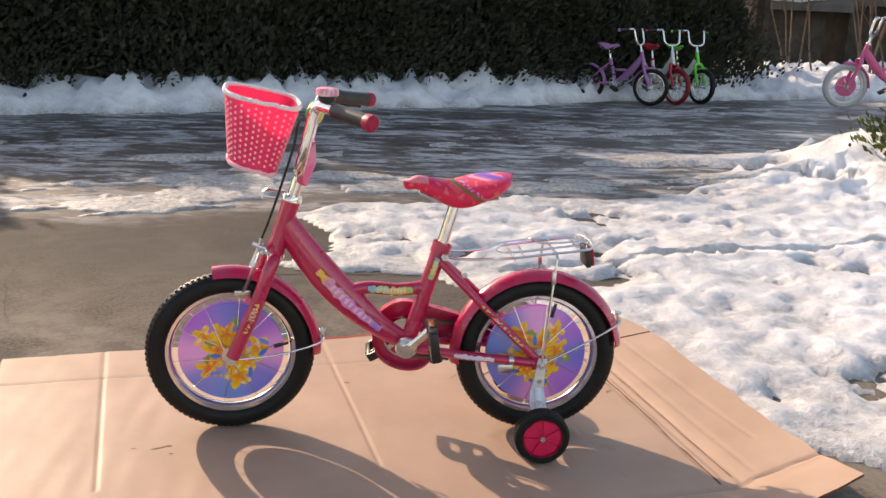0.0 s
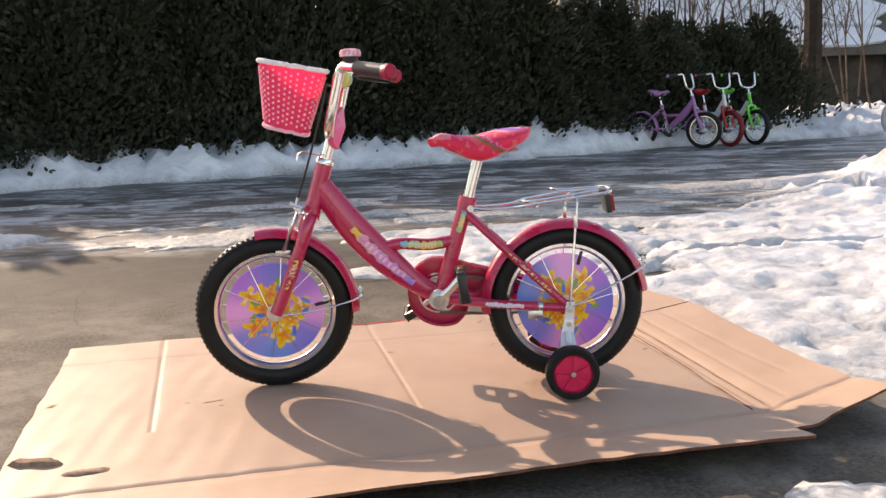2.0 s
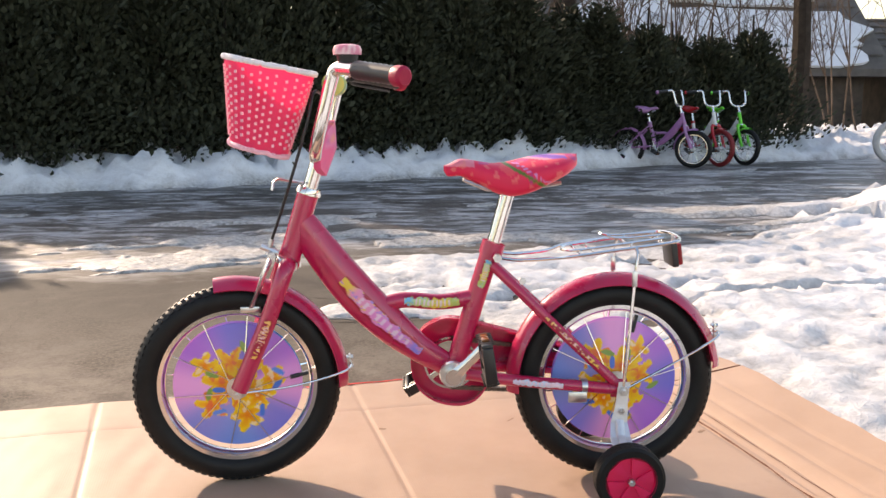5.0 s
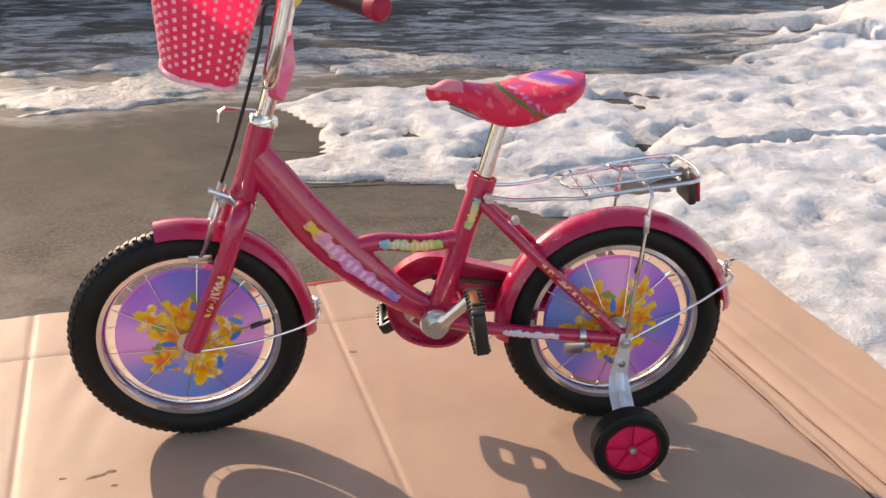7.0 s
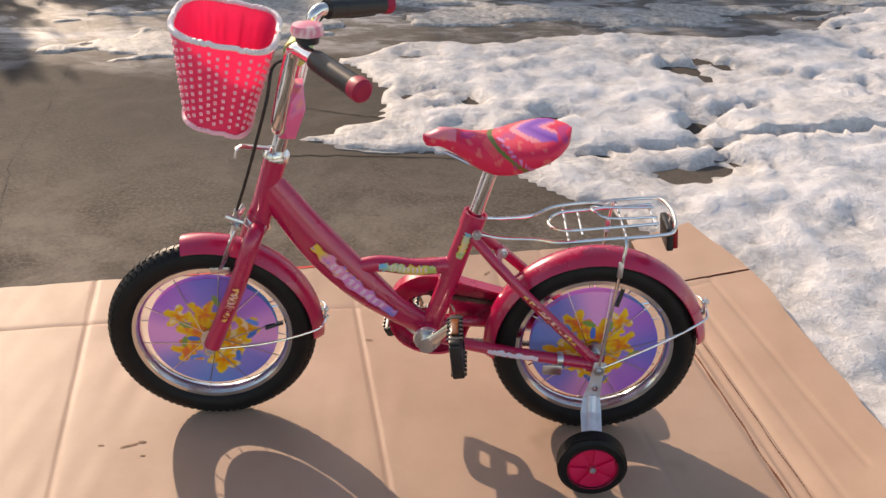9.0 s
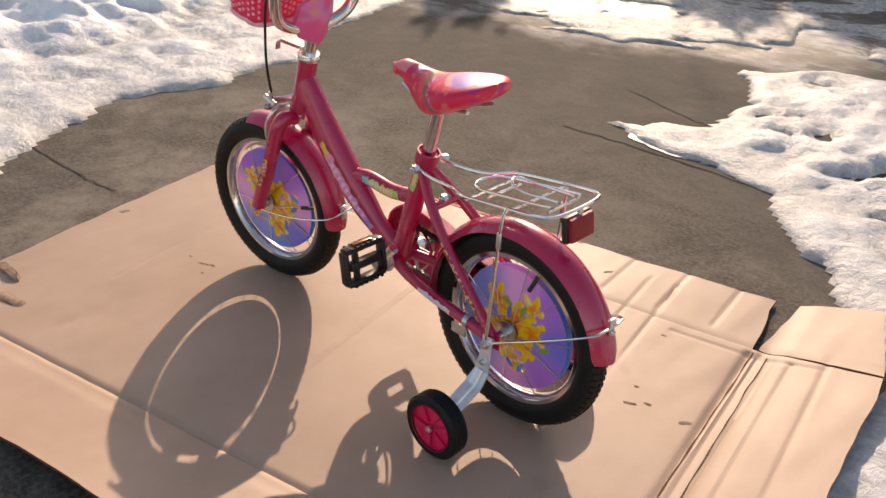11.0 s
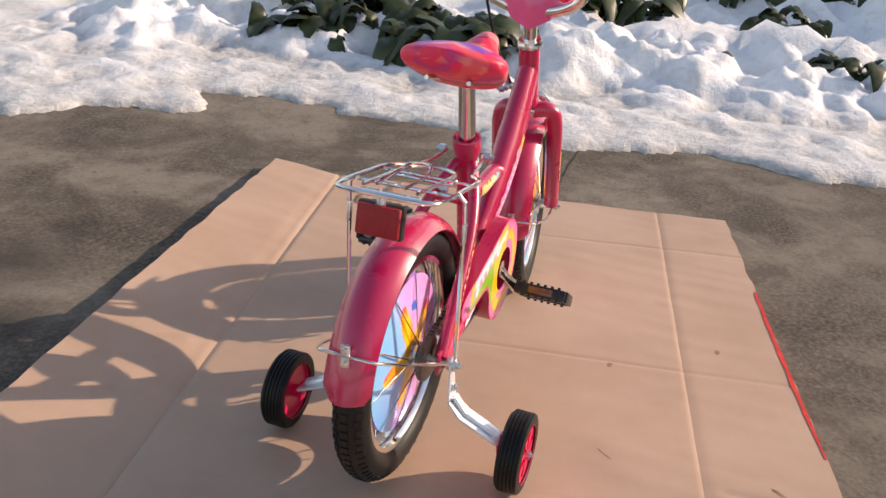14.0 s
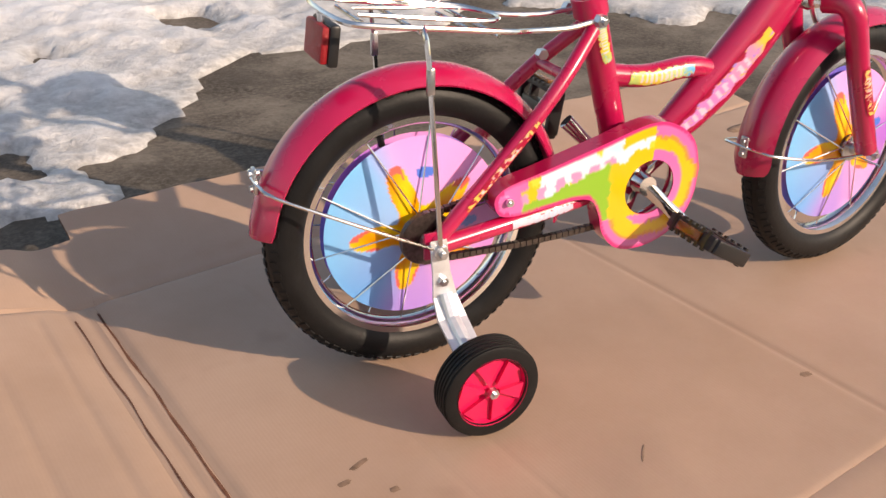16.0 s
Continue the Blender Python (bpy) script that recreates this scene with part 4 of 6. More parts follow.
def bicycle(name, label, pal, group="", full=True):
    b = thing(name, label, "bicycle", group)
    I = Matrix.Identity(4)
    turn = STEER
    seg = 20 if full else 10
    F = pal["frame"]
    # frame tubes
    dt = [(-0.230, 0, 0.472), (-0.160, 0, 0.376), (-0.094, 0, 0.303), (-0.025, 0, 0.243), (0.040, 0, 0.203)]
    p = spline(dt, 14)
    rad = [0.026 + 0.0075 * math.sin(math.pi * min(1, i / (len(p) - 1) * 1.35)) - 0.006 * ss(0.6, 1, i / (len(p) - 1)) for i in range(len(p))]
    part("down_tube", tube(p, rad, seg, flat=(0.72, 1.08)), F, b)
    part("head_tube", tube([AX - AD * 0.128, AX - AD * 0.10, AX - AD * 0.06, AX - AD * 0.0], [0.021, 0.019, 0.019, 0.0195], seg), F, b)
    part("seat_tube", tube([(0.113, 0, 0.432), (0.108, 0, 0.415), (0.045, 0, 0.205)], [0.0175, 0.0175, 0.018], seg), F, b)
    part("cross_tube", tube(spline([(-0.085, 0, 0.322), (-0.045, 0, 0.330), (0.02, 0, 0.326), (0.085, 0, 0.335)], 6), 0.0145, seg), F, b)
    part("bottom_bracket", moved(lathe([(0, -0.035), (0.022, -0.035), (0.022, 0.035), (0, 0.035)], seg), Matrix.Translation((0.04, 0, 0.2))), F, b)
    for s in (-1, 1):
        part("chain_stay", tube(spline([(0.05, s * 0.02, 0.198), (0.11, s * 0.037, 0.193), (0.18, s * 0.046, 0.187), (0.338, s * 0.06, 0.176)], 6), 0.0105, seg), F, b)
        part("seat_stay", tube(spline([(0.112, s * 0.012, 0.395), (0.16, s * 0.034, 0.35), (0.22, s * 0.048, 0.292), (0.337, s * 0.06, 0.182)], 6), 0.0092, seg), F, b)
        part("dropout", box((0.03, 0.005, 0.034), (0.337, s * 0.06, 0.178), 0.002), F, b)
    part("seat_clamp", moved(lathe([(0.0185, -0.012), (0.0215, -0.012), (0.0215, 0.012), (0.0185, 0.012)], 20, "z", closed=True), Matrix.Translation((0.112, 0, 0.424)) @ Matrix.Rotation(radians(17), 4, "Y")), F, b)
    part("seat_post", tube([(0.108, 0, 0.41), (0.142, 0, 0.535)], 0.0128, seg), M_CHROME, b)
    saddle(b, pal["seat"], saddle_print if full else None)
    # wheels
    wheel(b, -0.349, turn, 0.0, pal, full, name="front_wheel")
    wheel(b, 0.34, I, math.pi / 2, pal, full, name="rear_wheel")
    ff = fender(b, -0.349, -3, 101, turn, F, name="front_fender")
    rf = fender(b, 0.34, 7, 186, I, F, name="rear_fender")
    # fork
    for s in (-1, 1):
        bm = tube(spline([(-0.252, s * 0.012, 0.398), (-0.258, s * 0.040, 0.398), (-0.268, s * 0.052, 0.375), (-0.295, s * 0.053, 0.30), (-0.345, s * 0.053, 0.184)], 8), 0.0152, seg)
        part("fork_blade", bm, F, b, turn=turn)
        nut(b, (-0.349, s * 0.062, 0.179), 0.009, 0.01, turn=turn)
        nut(b, (0.34, s * 0.078, 0.179), 0.0095, 0.014)
    part("axle", tube([(0.34, -0.09, 0.179), (0.34, 0.09, 0.179)], 0.0045, 8), M_STEEL, b)
    part("axle", tube([(-0.349, -0.068, 0.179), (-0.349, 0.068, 0.179)], 0.0045, 8), M_STEEL, b, turn=turn)
    for k, r0, r1, h in ((-0.130, 0.0235, 0.021, 0.012), (0.002, 0.0225, 0.02, 0.012)):
        bm = lathe([(0.012, -h / 2), (r0, -h / 2), (r0, 0), (r1, h / 2), (0.012, h / 2)], 24, "z")
        m = Matrix.Translation(AX + AD * k) @ AD.to_track_quat("Z", "Y").to_matrix().to_4x4()
        part("headset_cup", moved(bm, m), M_CHROME, b)
    # handlebar
    part("stem", tube([AX, AX + AD * 0.065], 0.0125, seg), M_CHROME, b, turn=turn)
    bar = []
    for s in (-1, 1):
        half = [(-0.2, 0, 0.588), (-0.198, s * 0.045, 0.592), (-0.193, s * 0.082, 0.612), (-0.183, s * 0.095, 0.65), (-0.166, s * 0.10, 0.715), (-0.156, s * 0.106, 0.736), (-0.135, s * 0.128, 0.737), (-0.054, s * 0.222, 0.723)]
        bar.append(half)
    pts = spline(bar[0][::-1] + bar[1][1:], 8)
    inv = Matrix.Identity(4)
    part("handlebar", tube(pts, 0.0112, seg), M_CHROME, b, turn=inv)
    for s in (-1, 1):
        a, c = Vector((-0.122, s * 0.143, 0.7345)), Vector((-0.056, s * 0.22, 0.7232))
        g = new("grip")
        g.parent = b
        n = 16
        pp = [a.lerp(c, i / n) for i in range(n + 1)]
        part("grip_sleeve", tube(pp, [0.0146 + 0.0010 * (i % 2) for i in range(n + 1)], 16), M_BLACK, g)
        d = (c - a).normalized()
        part("grip_cap", tube([c - d * 0.006, c - d * 0.003, c + d * 0.012, c + d * 0.016], [0.0150, 0.0166, 0.0166, 0.012], 18), pal["cap"], g, "pink rounded grip end")
    if full:
        # crossbar with a printed pad
        part("crossbar", tube([(-0.166, -0.1, 0.712), (-0.166, 0.1, 0.712)], 0.006, 10), M_CHROME, b)
        pad = part("bar_pad", tube([(-0.166, -0.052 + 0.104 * i / 30, 0.714) for i in range(31)], 0.019, 20), M_VINYL, b, "floral printed foam pad")
        paint(pad, lambda co: ((0.75, 0.2, 0.4), (0.3, 0.5, 0.15), (0.8, 0.75, 0.2), (0.3, 0.6, 0.7))[int((noise.noise(co * 40) + 1) * 2) % 4])
        # vinyl shield behind the stem
        bm = bmesh.new()
        out = [(0, 0.555), (0.034, 0.572), (0.05, 0.60), (0.042, 0.636), (0.018, 0.652), (-0.018, 0.652), (-0.042, 0.636), (-0.05, 0.60), (-0.034, 0.572)]
        fr = [bm.verts.new((-0.172 - 0.9 * abs(y) * 0.5 + (z - 0.6) * 0.25, y, z)) for y, z in out]
        bk = [bm.verts.new((v.co.x - 0.012, v.co.y * 0.96, v.co.z)) for v in fr]
        cen = bm.verts.new((-0.164, 0, 0.605))
        for i in range(9):
            q = (i + 1) % 9
            bm.faces.new((fr[i], fr[q], cen))
            bm.faces.new((fr[q], fr[i], bk[i], bk[q]))
        bm.faces.new(bk[::-1])
        bmesh.ops.subdivide_edges(bm, edges=bm.edges, cuts=3, use_grid_fill=True)
        bmesh.ops.recalc_face_normals(bm, faces=bm.faces)
        sh = part("stem_shield", bm, M_VINYL, b, "glossy pink vinyl shield with a faded print", turn=turn, angle=60)
        paint(sh, lambda co: lerp3((0.85, 0.10, 0.28), ((0.85, 0.45, 0.25), (0.8, 0.3, 0.55), (0.55, 0.2, 0.5))[int((noise.noise(co * 60) + 1) * 1.5) % 3], 0.6 if co.z > 0.6 and noise.noise(co * 35) > -0.05 else 0.08))
        basket(b, turn)
        # bell
        bell = new("bell")
        bell.parent = b
        part("bell_base", moved(lathe([(0, -0.014), (0.016, -0.014), (0.018, -0.002), (0, -0.002)], 20, "z"), Matrix.Translation((-0.138, -0.106, 0.762))), M_BLACK, bell)
        dome = part("bell_dome", moved(lathe([(0.023, 0), (0.0235, 0.008), (0.021, 0.014), (0.012, 0.0165), (0, 0.017)], 32, "z"), Matrix.Translation((-0.138, -0.106, 0.760))), M_VINYL, bell, "pink printed dome")
        paint(dome, lambda co: (0.8, 0.25, 0.35) if noise.noise(co * 110) > 0 else (0.9, 0.6, 0.6))
        # brake lever on the far bar, cable, caliper
        lever = new("brake_lever")
        lever.parent = b
        part("lever_mount", tube([(-0.142, 0.118, 0.738), (-0.122, 0.142, 0.735)], 0.0165, 14), M_BLACK, lever)
        part("lever_blade", tube(spline([(-0.148, 0.13, 0.731), (-0.142, 0.15, 0.722), (-0.105, 0.185, 0.715), (-0.075, 0.222, 0.71)], 6), 0.0058, 10, flat=(1.4, 0.7)), M_BLACK, lever)
        part("brake_cable", tube(spline([(-0.145, 0.12, 0.730), (-0.168, 0.08, 0.706), (-0.182, 0.0, 0.694), (-0.196, -0.075, 0.700), (-0.206, -0.097, 0.65), (-0.245, -0.078, 0.53), (-0.275, -0.05, 0.45), (-0.286, -0.04, 0.425)], 10), 0.0027, 8), M_BLACK, b, "black cable")
        cal = new("brake_caliper")
        cal.parent = b
        bm = tube(spline([(-0.288, -0.044, 0.432), (-0.283, -0.02, 0.428), (-0.28, 0.02, 0.42), (-0.292, 0.038, 0.392), (-0.305, 0.034, 0.36), (-0.318, 0.022, 0.328)], 6), 0.0055, 8, flat=(1.3, 0.7))
        part("caliper_arm", bm, M_STEEL, cal, turn=turn)
        bm = tube(spline([(-0.285, 0.0, 0.41), (-0.287, -0.03, 0.407), (-0.298, -0.044, 0.385), (-0.31, -0.038, 0.352), (-0.32, -0.024, 0.328)], 6), 0.0055, 8, flat=(1.3, 0.7))
        part("caliper_arm", bm, M_STEEL, cal, turn=turn)
        for s in (-1, 1):
            part("brake_block", box((0.036, 0.009, 0.011), (-0.322, s * 0.021, 0.322), 0.002), M_STEEL, cal, turn=turn)
        part("cable_anchor", tube([(-0.3, -0.046, 0.44), (-0.272, -0.046, 0.428)], 0.005, 8), M_STEEL, cal, turn=turn)
        nut(cal, (-0.282, -0.055, 0.425), 0.007, 0.01, "anchor_bolt", turn)
        part("barrel_adjuster", tube([(-0.289, -0.045, 0.425), (-0.281, -0.047, 0.452)], 0.0042, 8), M_STEEL, cal, turn=turn)
        # reflector bracket at the headset
        bm = tube([(-0.225, -0.012, 0.545), (-0.268, -0.02, 0.553), (-0.276, -0.02, 0.548), (-0.279, -0.02, 0.534)], 0.004, 8, flat=(1.9, 0.6))
        part("front_bracket", bm, M_STEEL, b, "bent zinc bracket", turn=turn)
        # fender stays
        for s in (-1, 1):
            part("fender_stay", tube(spline([(-0.349, s * 0.058, 0.179), (-0.25, s * 0.057, 0.188), (-0.165, s * 0.046, 0.205), (-0.147, s * 0.024, 0.21), (-0.146, 0, 0.21)], 6), 0.0022, 8), M_CHROME, b, turn=turn)
            part("fender_stay", tube(spline([(0.34, s * 0.08, 0.18), (0.44, s * 0.066, 0.228), (0.515, s * 0.042, 0.262), (0.527, s * 0.02, 0.268), (0.528, 0, 0.268)], 6), 0.0022, 8), M_CHROME, b)
        for at, tt in (((-0.147, 0, 0.21), turn), ((0.527, 0, 0.268), I)):
            bm = box((0.004, 0.012, 0.03), at, 0.001)
            for dz in (-0.009, 0.009):
                tube([(at[0] - 0.006, 0, at[2] + dz), (at[0] + 0.006, 0, at[2] + dz)], 0.004, 8, bm)
            part("stay_clip", bm, M_STEEL, b, turn=tt)
    # crank set
    cr = new("crank_set")
    cr.parent = b
    C = Vector((0.04, 0, 0.2))
    EL = Vector((0.052, -0.062, 0.055))
    ER = Vector((-0.052, 0.075, -0.055))
    for s, e in ((-1, EL), (1, ER)):
        a = C + Vector((0, s * 0.05, 0))
        part("crank_arm", tube([a, a.lerp(C + e, 0.5), C + e], [0.011, 0.008, 0.0095], 10, flat=(0.8, 1.1)), M_CHROME, cr)
        part("crank_boss", moved(lathe([(0, -0.009), (0.015, -0.009), (0.013, 0.009), (0, 0.009)], 16), Matrix.Translation(a)), M_CHROME, cr)
    part("bracket_disc", moved(lathe([(0, -0.004), (0.023, -0.004), (0.025, 0.002), (0, 0.003)], 28), Matrix.Translation((0.04, -0.037, 0.2))), M_STEEL, cr)
    # chainring with openings
    bm = lathe([(0.046, 0.0375), (0.05, 0.0375), (0.05, 0.0405), (0.046, 0.0405)], 40, closed=True)
    for k in range(5):
        th = k * 2 * math.pi / 5
        tube([(0.008 * math.cos(th), 0.039, 0.008 * math.sin(th)), (0.047 * math.cos(th), 0.039, 0.047 * math.sin(th))], 0.006, 6, bm, flat=(0.3, 1))
    part("chainring", moved(bm, Matrix.Translation(C)), M_CHROME, cr)
    pedal(b, C + EL, -1, radians(82), 0.072)
    pedal(b, C + ER, 1, radians(-30), 0.05)
    if full:
        # chain and sprocket
        bm = bmesh.new()
        path = []
        for i in range(70):
            t = i / 69
            path.append(Vector((0.04 + 0.3 * t, 0.04, 0.2 - 0.048 + (0.179 - 0.2 + 0.048 - 0.03) * t - 0.005 * math.sin(math.pi * t))))
            path.append(Vector((0.04 + 0.3 * t, 0.04, 0.2 + 0.048 + (0.179 - 0.2 - 0.048 + 0.03) * t)))
        for i, q in enumerate(path):
            box((0.0072, 0.0075 if (i // 2) % 2 else 0.004, 0.0075 if (i // 2) % 2 else 0.0055), q, bm=bm)
        tagged(part("chain", bm, M_CHAIN, b, "oily steel chain", smooth=False), kind="stuff")
        part("sprocket", moved(lathe([(0.01, 0.036), (0.033, 0.036), (0.034, 0.04), (0.033, 0.044), (0.01, 0.044)], 18, closed=True), Matrix.Translation((0.34, 0, 0.179))), M_CHAIN, b)
        # chain guard
        cg = new("chain_guard")
        cg.parent = b
        key = [(-0.036, 0.215), (-0.022, 0.255), (0.012, 0.281), (0.05, 0.286), (0.12, 0.268), (0.2, 0.247), (0.245, 0.236), (0.262, 0.222), (0.256, 0.202), (0.235, 0.196), (0.19, 0.199), (0.15, 0.202), (0.126, 0.196), (0.114, 0.175), (0.106, 0.148), (0.085, 0.124), (0.055, 0.116), (0.018, 0.122), (-0.014, 0.142), (-0.032, 0.175)]
        sp = spline([(x, 0, z) for x, z in key + key[:1]], 5)[:-1]
        yo, yi = 0.062, 0.036
        bm = bmesh.new()
        hole = [(C.x + 0.037 * math.cos(2 * math.pi * k / 36), C.z + 0.037 * math.sin(2 * math.pi * k / 36)) for k in range(36)]
        vo = [bm.verts.new((q.x, yo, q.z)) for q in sp]
        vh = [bm.verts.new((x, yo, z)) for x, z in hole]
        eds = [bm.edges.new((l[i], l[(i + 1) % len(l)])) for l in (vo, vh) for i in range(len(l))]
        bmesh.ops.triangle_fill(bm, edges=eds, use_beauty=True)
        for it in range(3):
            long = [e for e in bm.edges if e.calc_length() > 0.006]
            bmesh.ops.subdivide_edges(bm, edges=long, cuts=1 if it else 3)
            bmesh.ops.triangulate(bm, faces=[f for f in bm.faces if len(f.verts) > 3])
        for f in bm.faces:
            if f.normal.y < 0:
                f.normal_flip()
        bm2 = bmesh.new()
        rb = [bm2.verts.new((q.x, yo - 0.002, q.z)) for q in sp]
        rh2 = [bm2.verts.new((x, yo - 0.002, z)) for x, z in hole]
        bmesh.ops.triangle_fill(bm2, edges=[bm2.edges.new((l[i], l[(i + 1) % len(l)])) for l in (rb, rh2) for i in range(len(l))], use_beauty=True)
        part("guard_back", bm2, F, cg)
        face = part("guard_face", bm, M_PRINT, cg, "printed face with a rainbow and castle scene")

        def edge_dist(x, z):
            best = 1.0
            for i in range(0, len(sp)):
                p, q = sp[i - 1], sp[i]
                ex, ez = q.x - p.x, q.z - p.z
                t = min(1, max(0, ((x - p.x) * ex + (z - p.z) * ez) / (ex * ex + ez * ez)))
                best = min(best, math.hypot(x - p.x - t * ex, z - p.z - t * ez))
            return best

        def guard_print(co):
            x, z = co.x, co.z
            r = math.hypot(x - C.x, z - C.z)
            th = math.atan2(z - C.z, x - C.x)
            pink, yel, mag = (0.8, 0.16, 0.45), (0.9, 0.52, 0.01), (0.72, 0.03, 0.2)
            edge = edge_dist(x, z)
            if edge < 0.0045:
                return mag
            nn = noise.noise((x * 40, z * 40, 1))
            if x < 0.04 or z < 0.165:
                k = r + 0.006 * nn
                if k < 0.05:
                    return pink
                return yel if k < 0.066 else (0.85, 0.3, 0.05) if k < 0.07 else pink
            if x > 0.225 + 0.02 * nn:
                return pink
            t = (z - (0.285 - (x - 0.05) * 0.23)) / 0.05      # 0 at the top edge, -1 below
            if r < 0.058 + 0.008 * nn:
                return yel
            if t < -0.72 + 0.25 * nn:
                return (0.25, 0.5, 0.03) if x > 0.1 else yel
            if t < -0.45 and x > 0.09 and math.sin(x * 260) + nn * 2 > -0.2:
                return (0.75, 0.3, 0.55)
            if x < 0.085 and t > -0.35:
                return yel
            if noise.noise((x * 60, z * 60, 5)) > 0.4:
                return (0.85, 0.65, 0.05)
            return lerp3((0.55, 0.8, 0.9), (0.85, 0.9, 0.92), 0.5 + nn) if x < 0.2 else yel
        paint(face, guard_print)
        bm = bmesh.new()
        a = [bm.verts.new((q.x, yo, q.z)) for q in sp]
        cc = [bm.verts.new((q.x, yi, q.z)) for q in sp]
        d = [bm.verts.new((0.04 + (q.x - 0.04) * 0.97, yi, 0.2 + (q.z - 0.2) * 0.94)) for q in sp]
        for i in range(len(sp)):
            q = (i + 1) % len(sp)
            bm.faces.new((a[i], a[q], cc[q], cc[i]))
            bm.faces.new((cc[i], cc[q], d[q], d[i]))
        bmesh.ops.recalc_face_normals(bm, faces=bm.faces)
        part("guard_wall", bm, F, cg)
        nut(cg, (0.244, 0.066, 0.217), 0.005, 0.004, "guard_screw")
        # stickers
        S1 = [(0.85, 0.6, 0.1), (0.85, 0.35, 0.55), (0.8, 0.3, 0.62), (0.75, 0.3, 0.65), (0.35, 0.3, 0.75)]
        S2 = [(0.2, 0.55, 0.8), (0.6, 0.7, 0.3), (0.85, 0.65, 0.1), (0.5, 0.6, 0.2)]
        S3 = [(0.9, 0.6, 0.2), (0.85, 0.5, 0.35), (0.9, 0.6, 0.15)]
        S4 = [(0.75, 0.65, 0.8), (0.6, 0.7, 0.85), (0.85, 0.7, 0.8)]
        ct = [(-0.085, 0, 0.322), (-0.045, 0, 0.330), (0.02, 0, 0.326), (0.085, 0, 0.335)]
        for s in (-1, 1):
            sticker(b, dt, rad, 0.26, 0.78, s, (0.72, 1.08), 1.3, S1, spread=0.42)
            sticker(b, ct, 0.0145, 0.32, 0.83, s, (1, 1), 5.2, S2, spread=0.85)
            o = sticker(b, [(-0.268, s * 0.052, 0.375), (-0.295, s * 0.053, 0.30), (-0.345, s * 0.053, 0.184)], 0.0152, 0.42, 0.75, s, (1, 1), 7.7, S3, spread=0.55, bars=True)
            o.data.transform(turn)
            sticker(b, [(0.16, s * 0.034, 0.35), (0.22, s * 0.048, 0.292), (0.337, s * 0.06, 0.182)], 0.0092, 0.4, 0.85, s, (1, 1), 3.7, S3, spread=0.5, bars=True)
            sticker(b, [(0.11, s * 0.037, 0.193), (0.18, s * 0.046, 0.187), (0.338, s * 0.06, 0.176)], 0.0105, 0.32, 0.7, s, (1, 1), 2.7, S4, spread=0.7)
            sticker(b, [(0.108, 0, 0.415), (0.09, 0, 0.355), (0.045, 0, 0.205)], 0.0175, 0.1, 0.5, s, (1, 1), 8.7, S2, spread=0.5)
        # luggage rack
        rk = new("luggage_rack")
        rk.parent = b
        rod = 0.0027
        outer = []
        for s in (-1, 1):
            h = [(0.118, s * 0.03, 0.412), (0.16, s * 0.036, 0.408), (0.215, s * 0.044, 0.412), (0.255, s * 0.066, 0.42), (0.33, s * 0.069, 0.431), (0.408, s * 0.069, 0.441), (0.437, s * 0.056, 0.445), (0.445, 0, 0.447)]
            outer.append(h)
        part("outer_rail", tube(spline(outer[0] + outer[1][::-1][1:], 6), rod * 1.15, 8), M_CHROME, rk)
        inn = [(0.415, -0.036, 0.446), (0.3, -0.036, 0.43), (0.255, -0.03, 0.424), (0.238, 0, 0.422), (0.255, 0.03, 0.424), (0.3, 0.036, 0.43), (0.415, 0.036, 0.446)]
        part("inner_rail", tube(spline(inn, 6), rod, 8), M_CHROME, rk)
        for x in (0.268, 0.292, 0.36, 0.412):
            z = 0.42 + (x - 0.255) * 0.147 - 0.005
            w = 0.068 if x in (0.268, 0.36) else 0.04
            part("cross_rod", tube([(x, -w, z), (x, w, z)], rod, 8), M_CHROME, rk)
        part("spring_clip", tube(spline([(0.415, -0.018, 0.449), (0.34, -0.02, 0.444), (0.315, -0.012, 0.449), (0.31, 0.012, 0.449), (0.34, 0.02, 0.444), (0.415, 0.018, 0.449)], 6), rod * 0.8, 8), M_CHROME, rk, "sprung clip")
        for s in (-1, 1):
            nut(rk, (0.118, s * 0.036, 0.412), 0.008, 0.01, "rack_bolt")
            st = [(0.357, s * 0.069, 0.436), (0.358, s * 0.08, 0.425), (0.355, s * 0.081, 0.395), (0.34, s * 0.081, 0.182)]
            part("strut", tube(st, 0.0030, 8), M_CHROME, rk)
            part("strut_joint", box((0.0095, 0.006, 0.03), (0.3535, s * 0.081, 0.381), 0.0025), M_STEEL, rk)
        lamp = new("rear_reflector")
        lamp.parent = b
        m = Matrix.Translation((0.443, 0, 0.414)) @ Matrix.Rotation(radians(-8), 4, "Y")
        part("reflector_body", moved(box((0.012, 0.062, 0.044), (-0.004, 0, 0), 0.003), m), M_BLACK, lamp)
        part("reflector_lens", moved(box((0.009, 0.057, 0.039), (0.0055, 0, 0), 0.003), m), M_REFLECT, lamp, "dark red lens")
        part("reflector_bracket", tube([(0.443, 0, 0.445), (0.443, 0, 0.425)], 0.0035, 8, flat=(2, 1)), M_STEEL, lamp)
        # pull bits on the stays
        part("stay_bridge", tube([(0.158, -0.03, 0.35), (0.158, 0.03, 0.35)], 0.007, 10), F, b)
        nut(b, (0.166, -0.012, 0.366), 0.007, 0.01, "fender_bolt", axis="y")
        part("reflector_tab", box((0.034, 0.003, 0.02), (0.262, -0.064, 0.163), 0.002), M_STEEL, b)
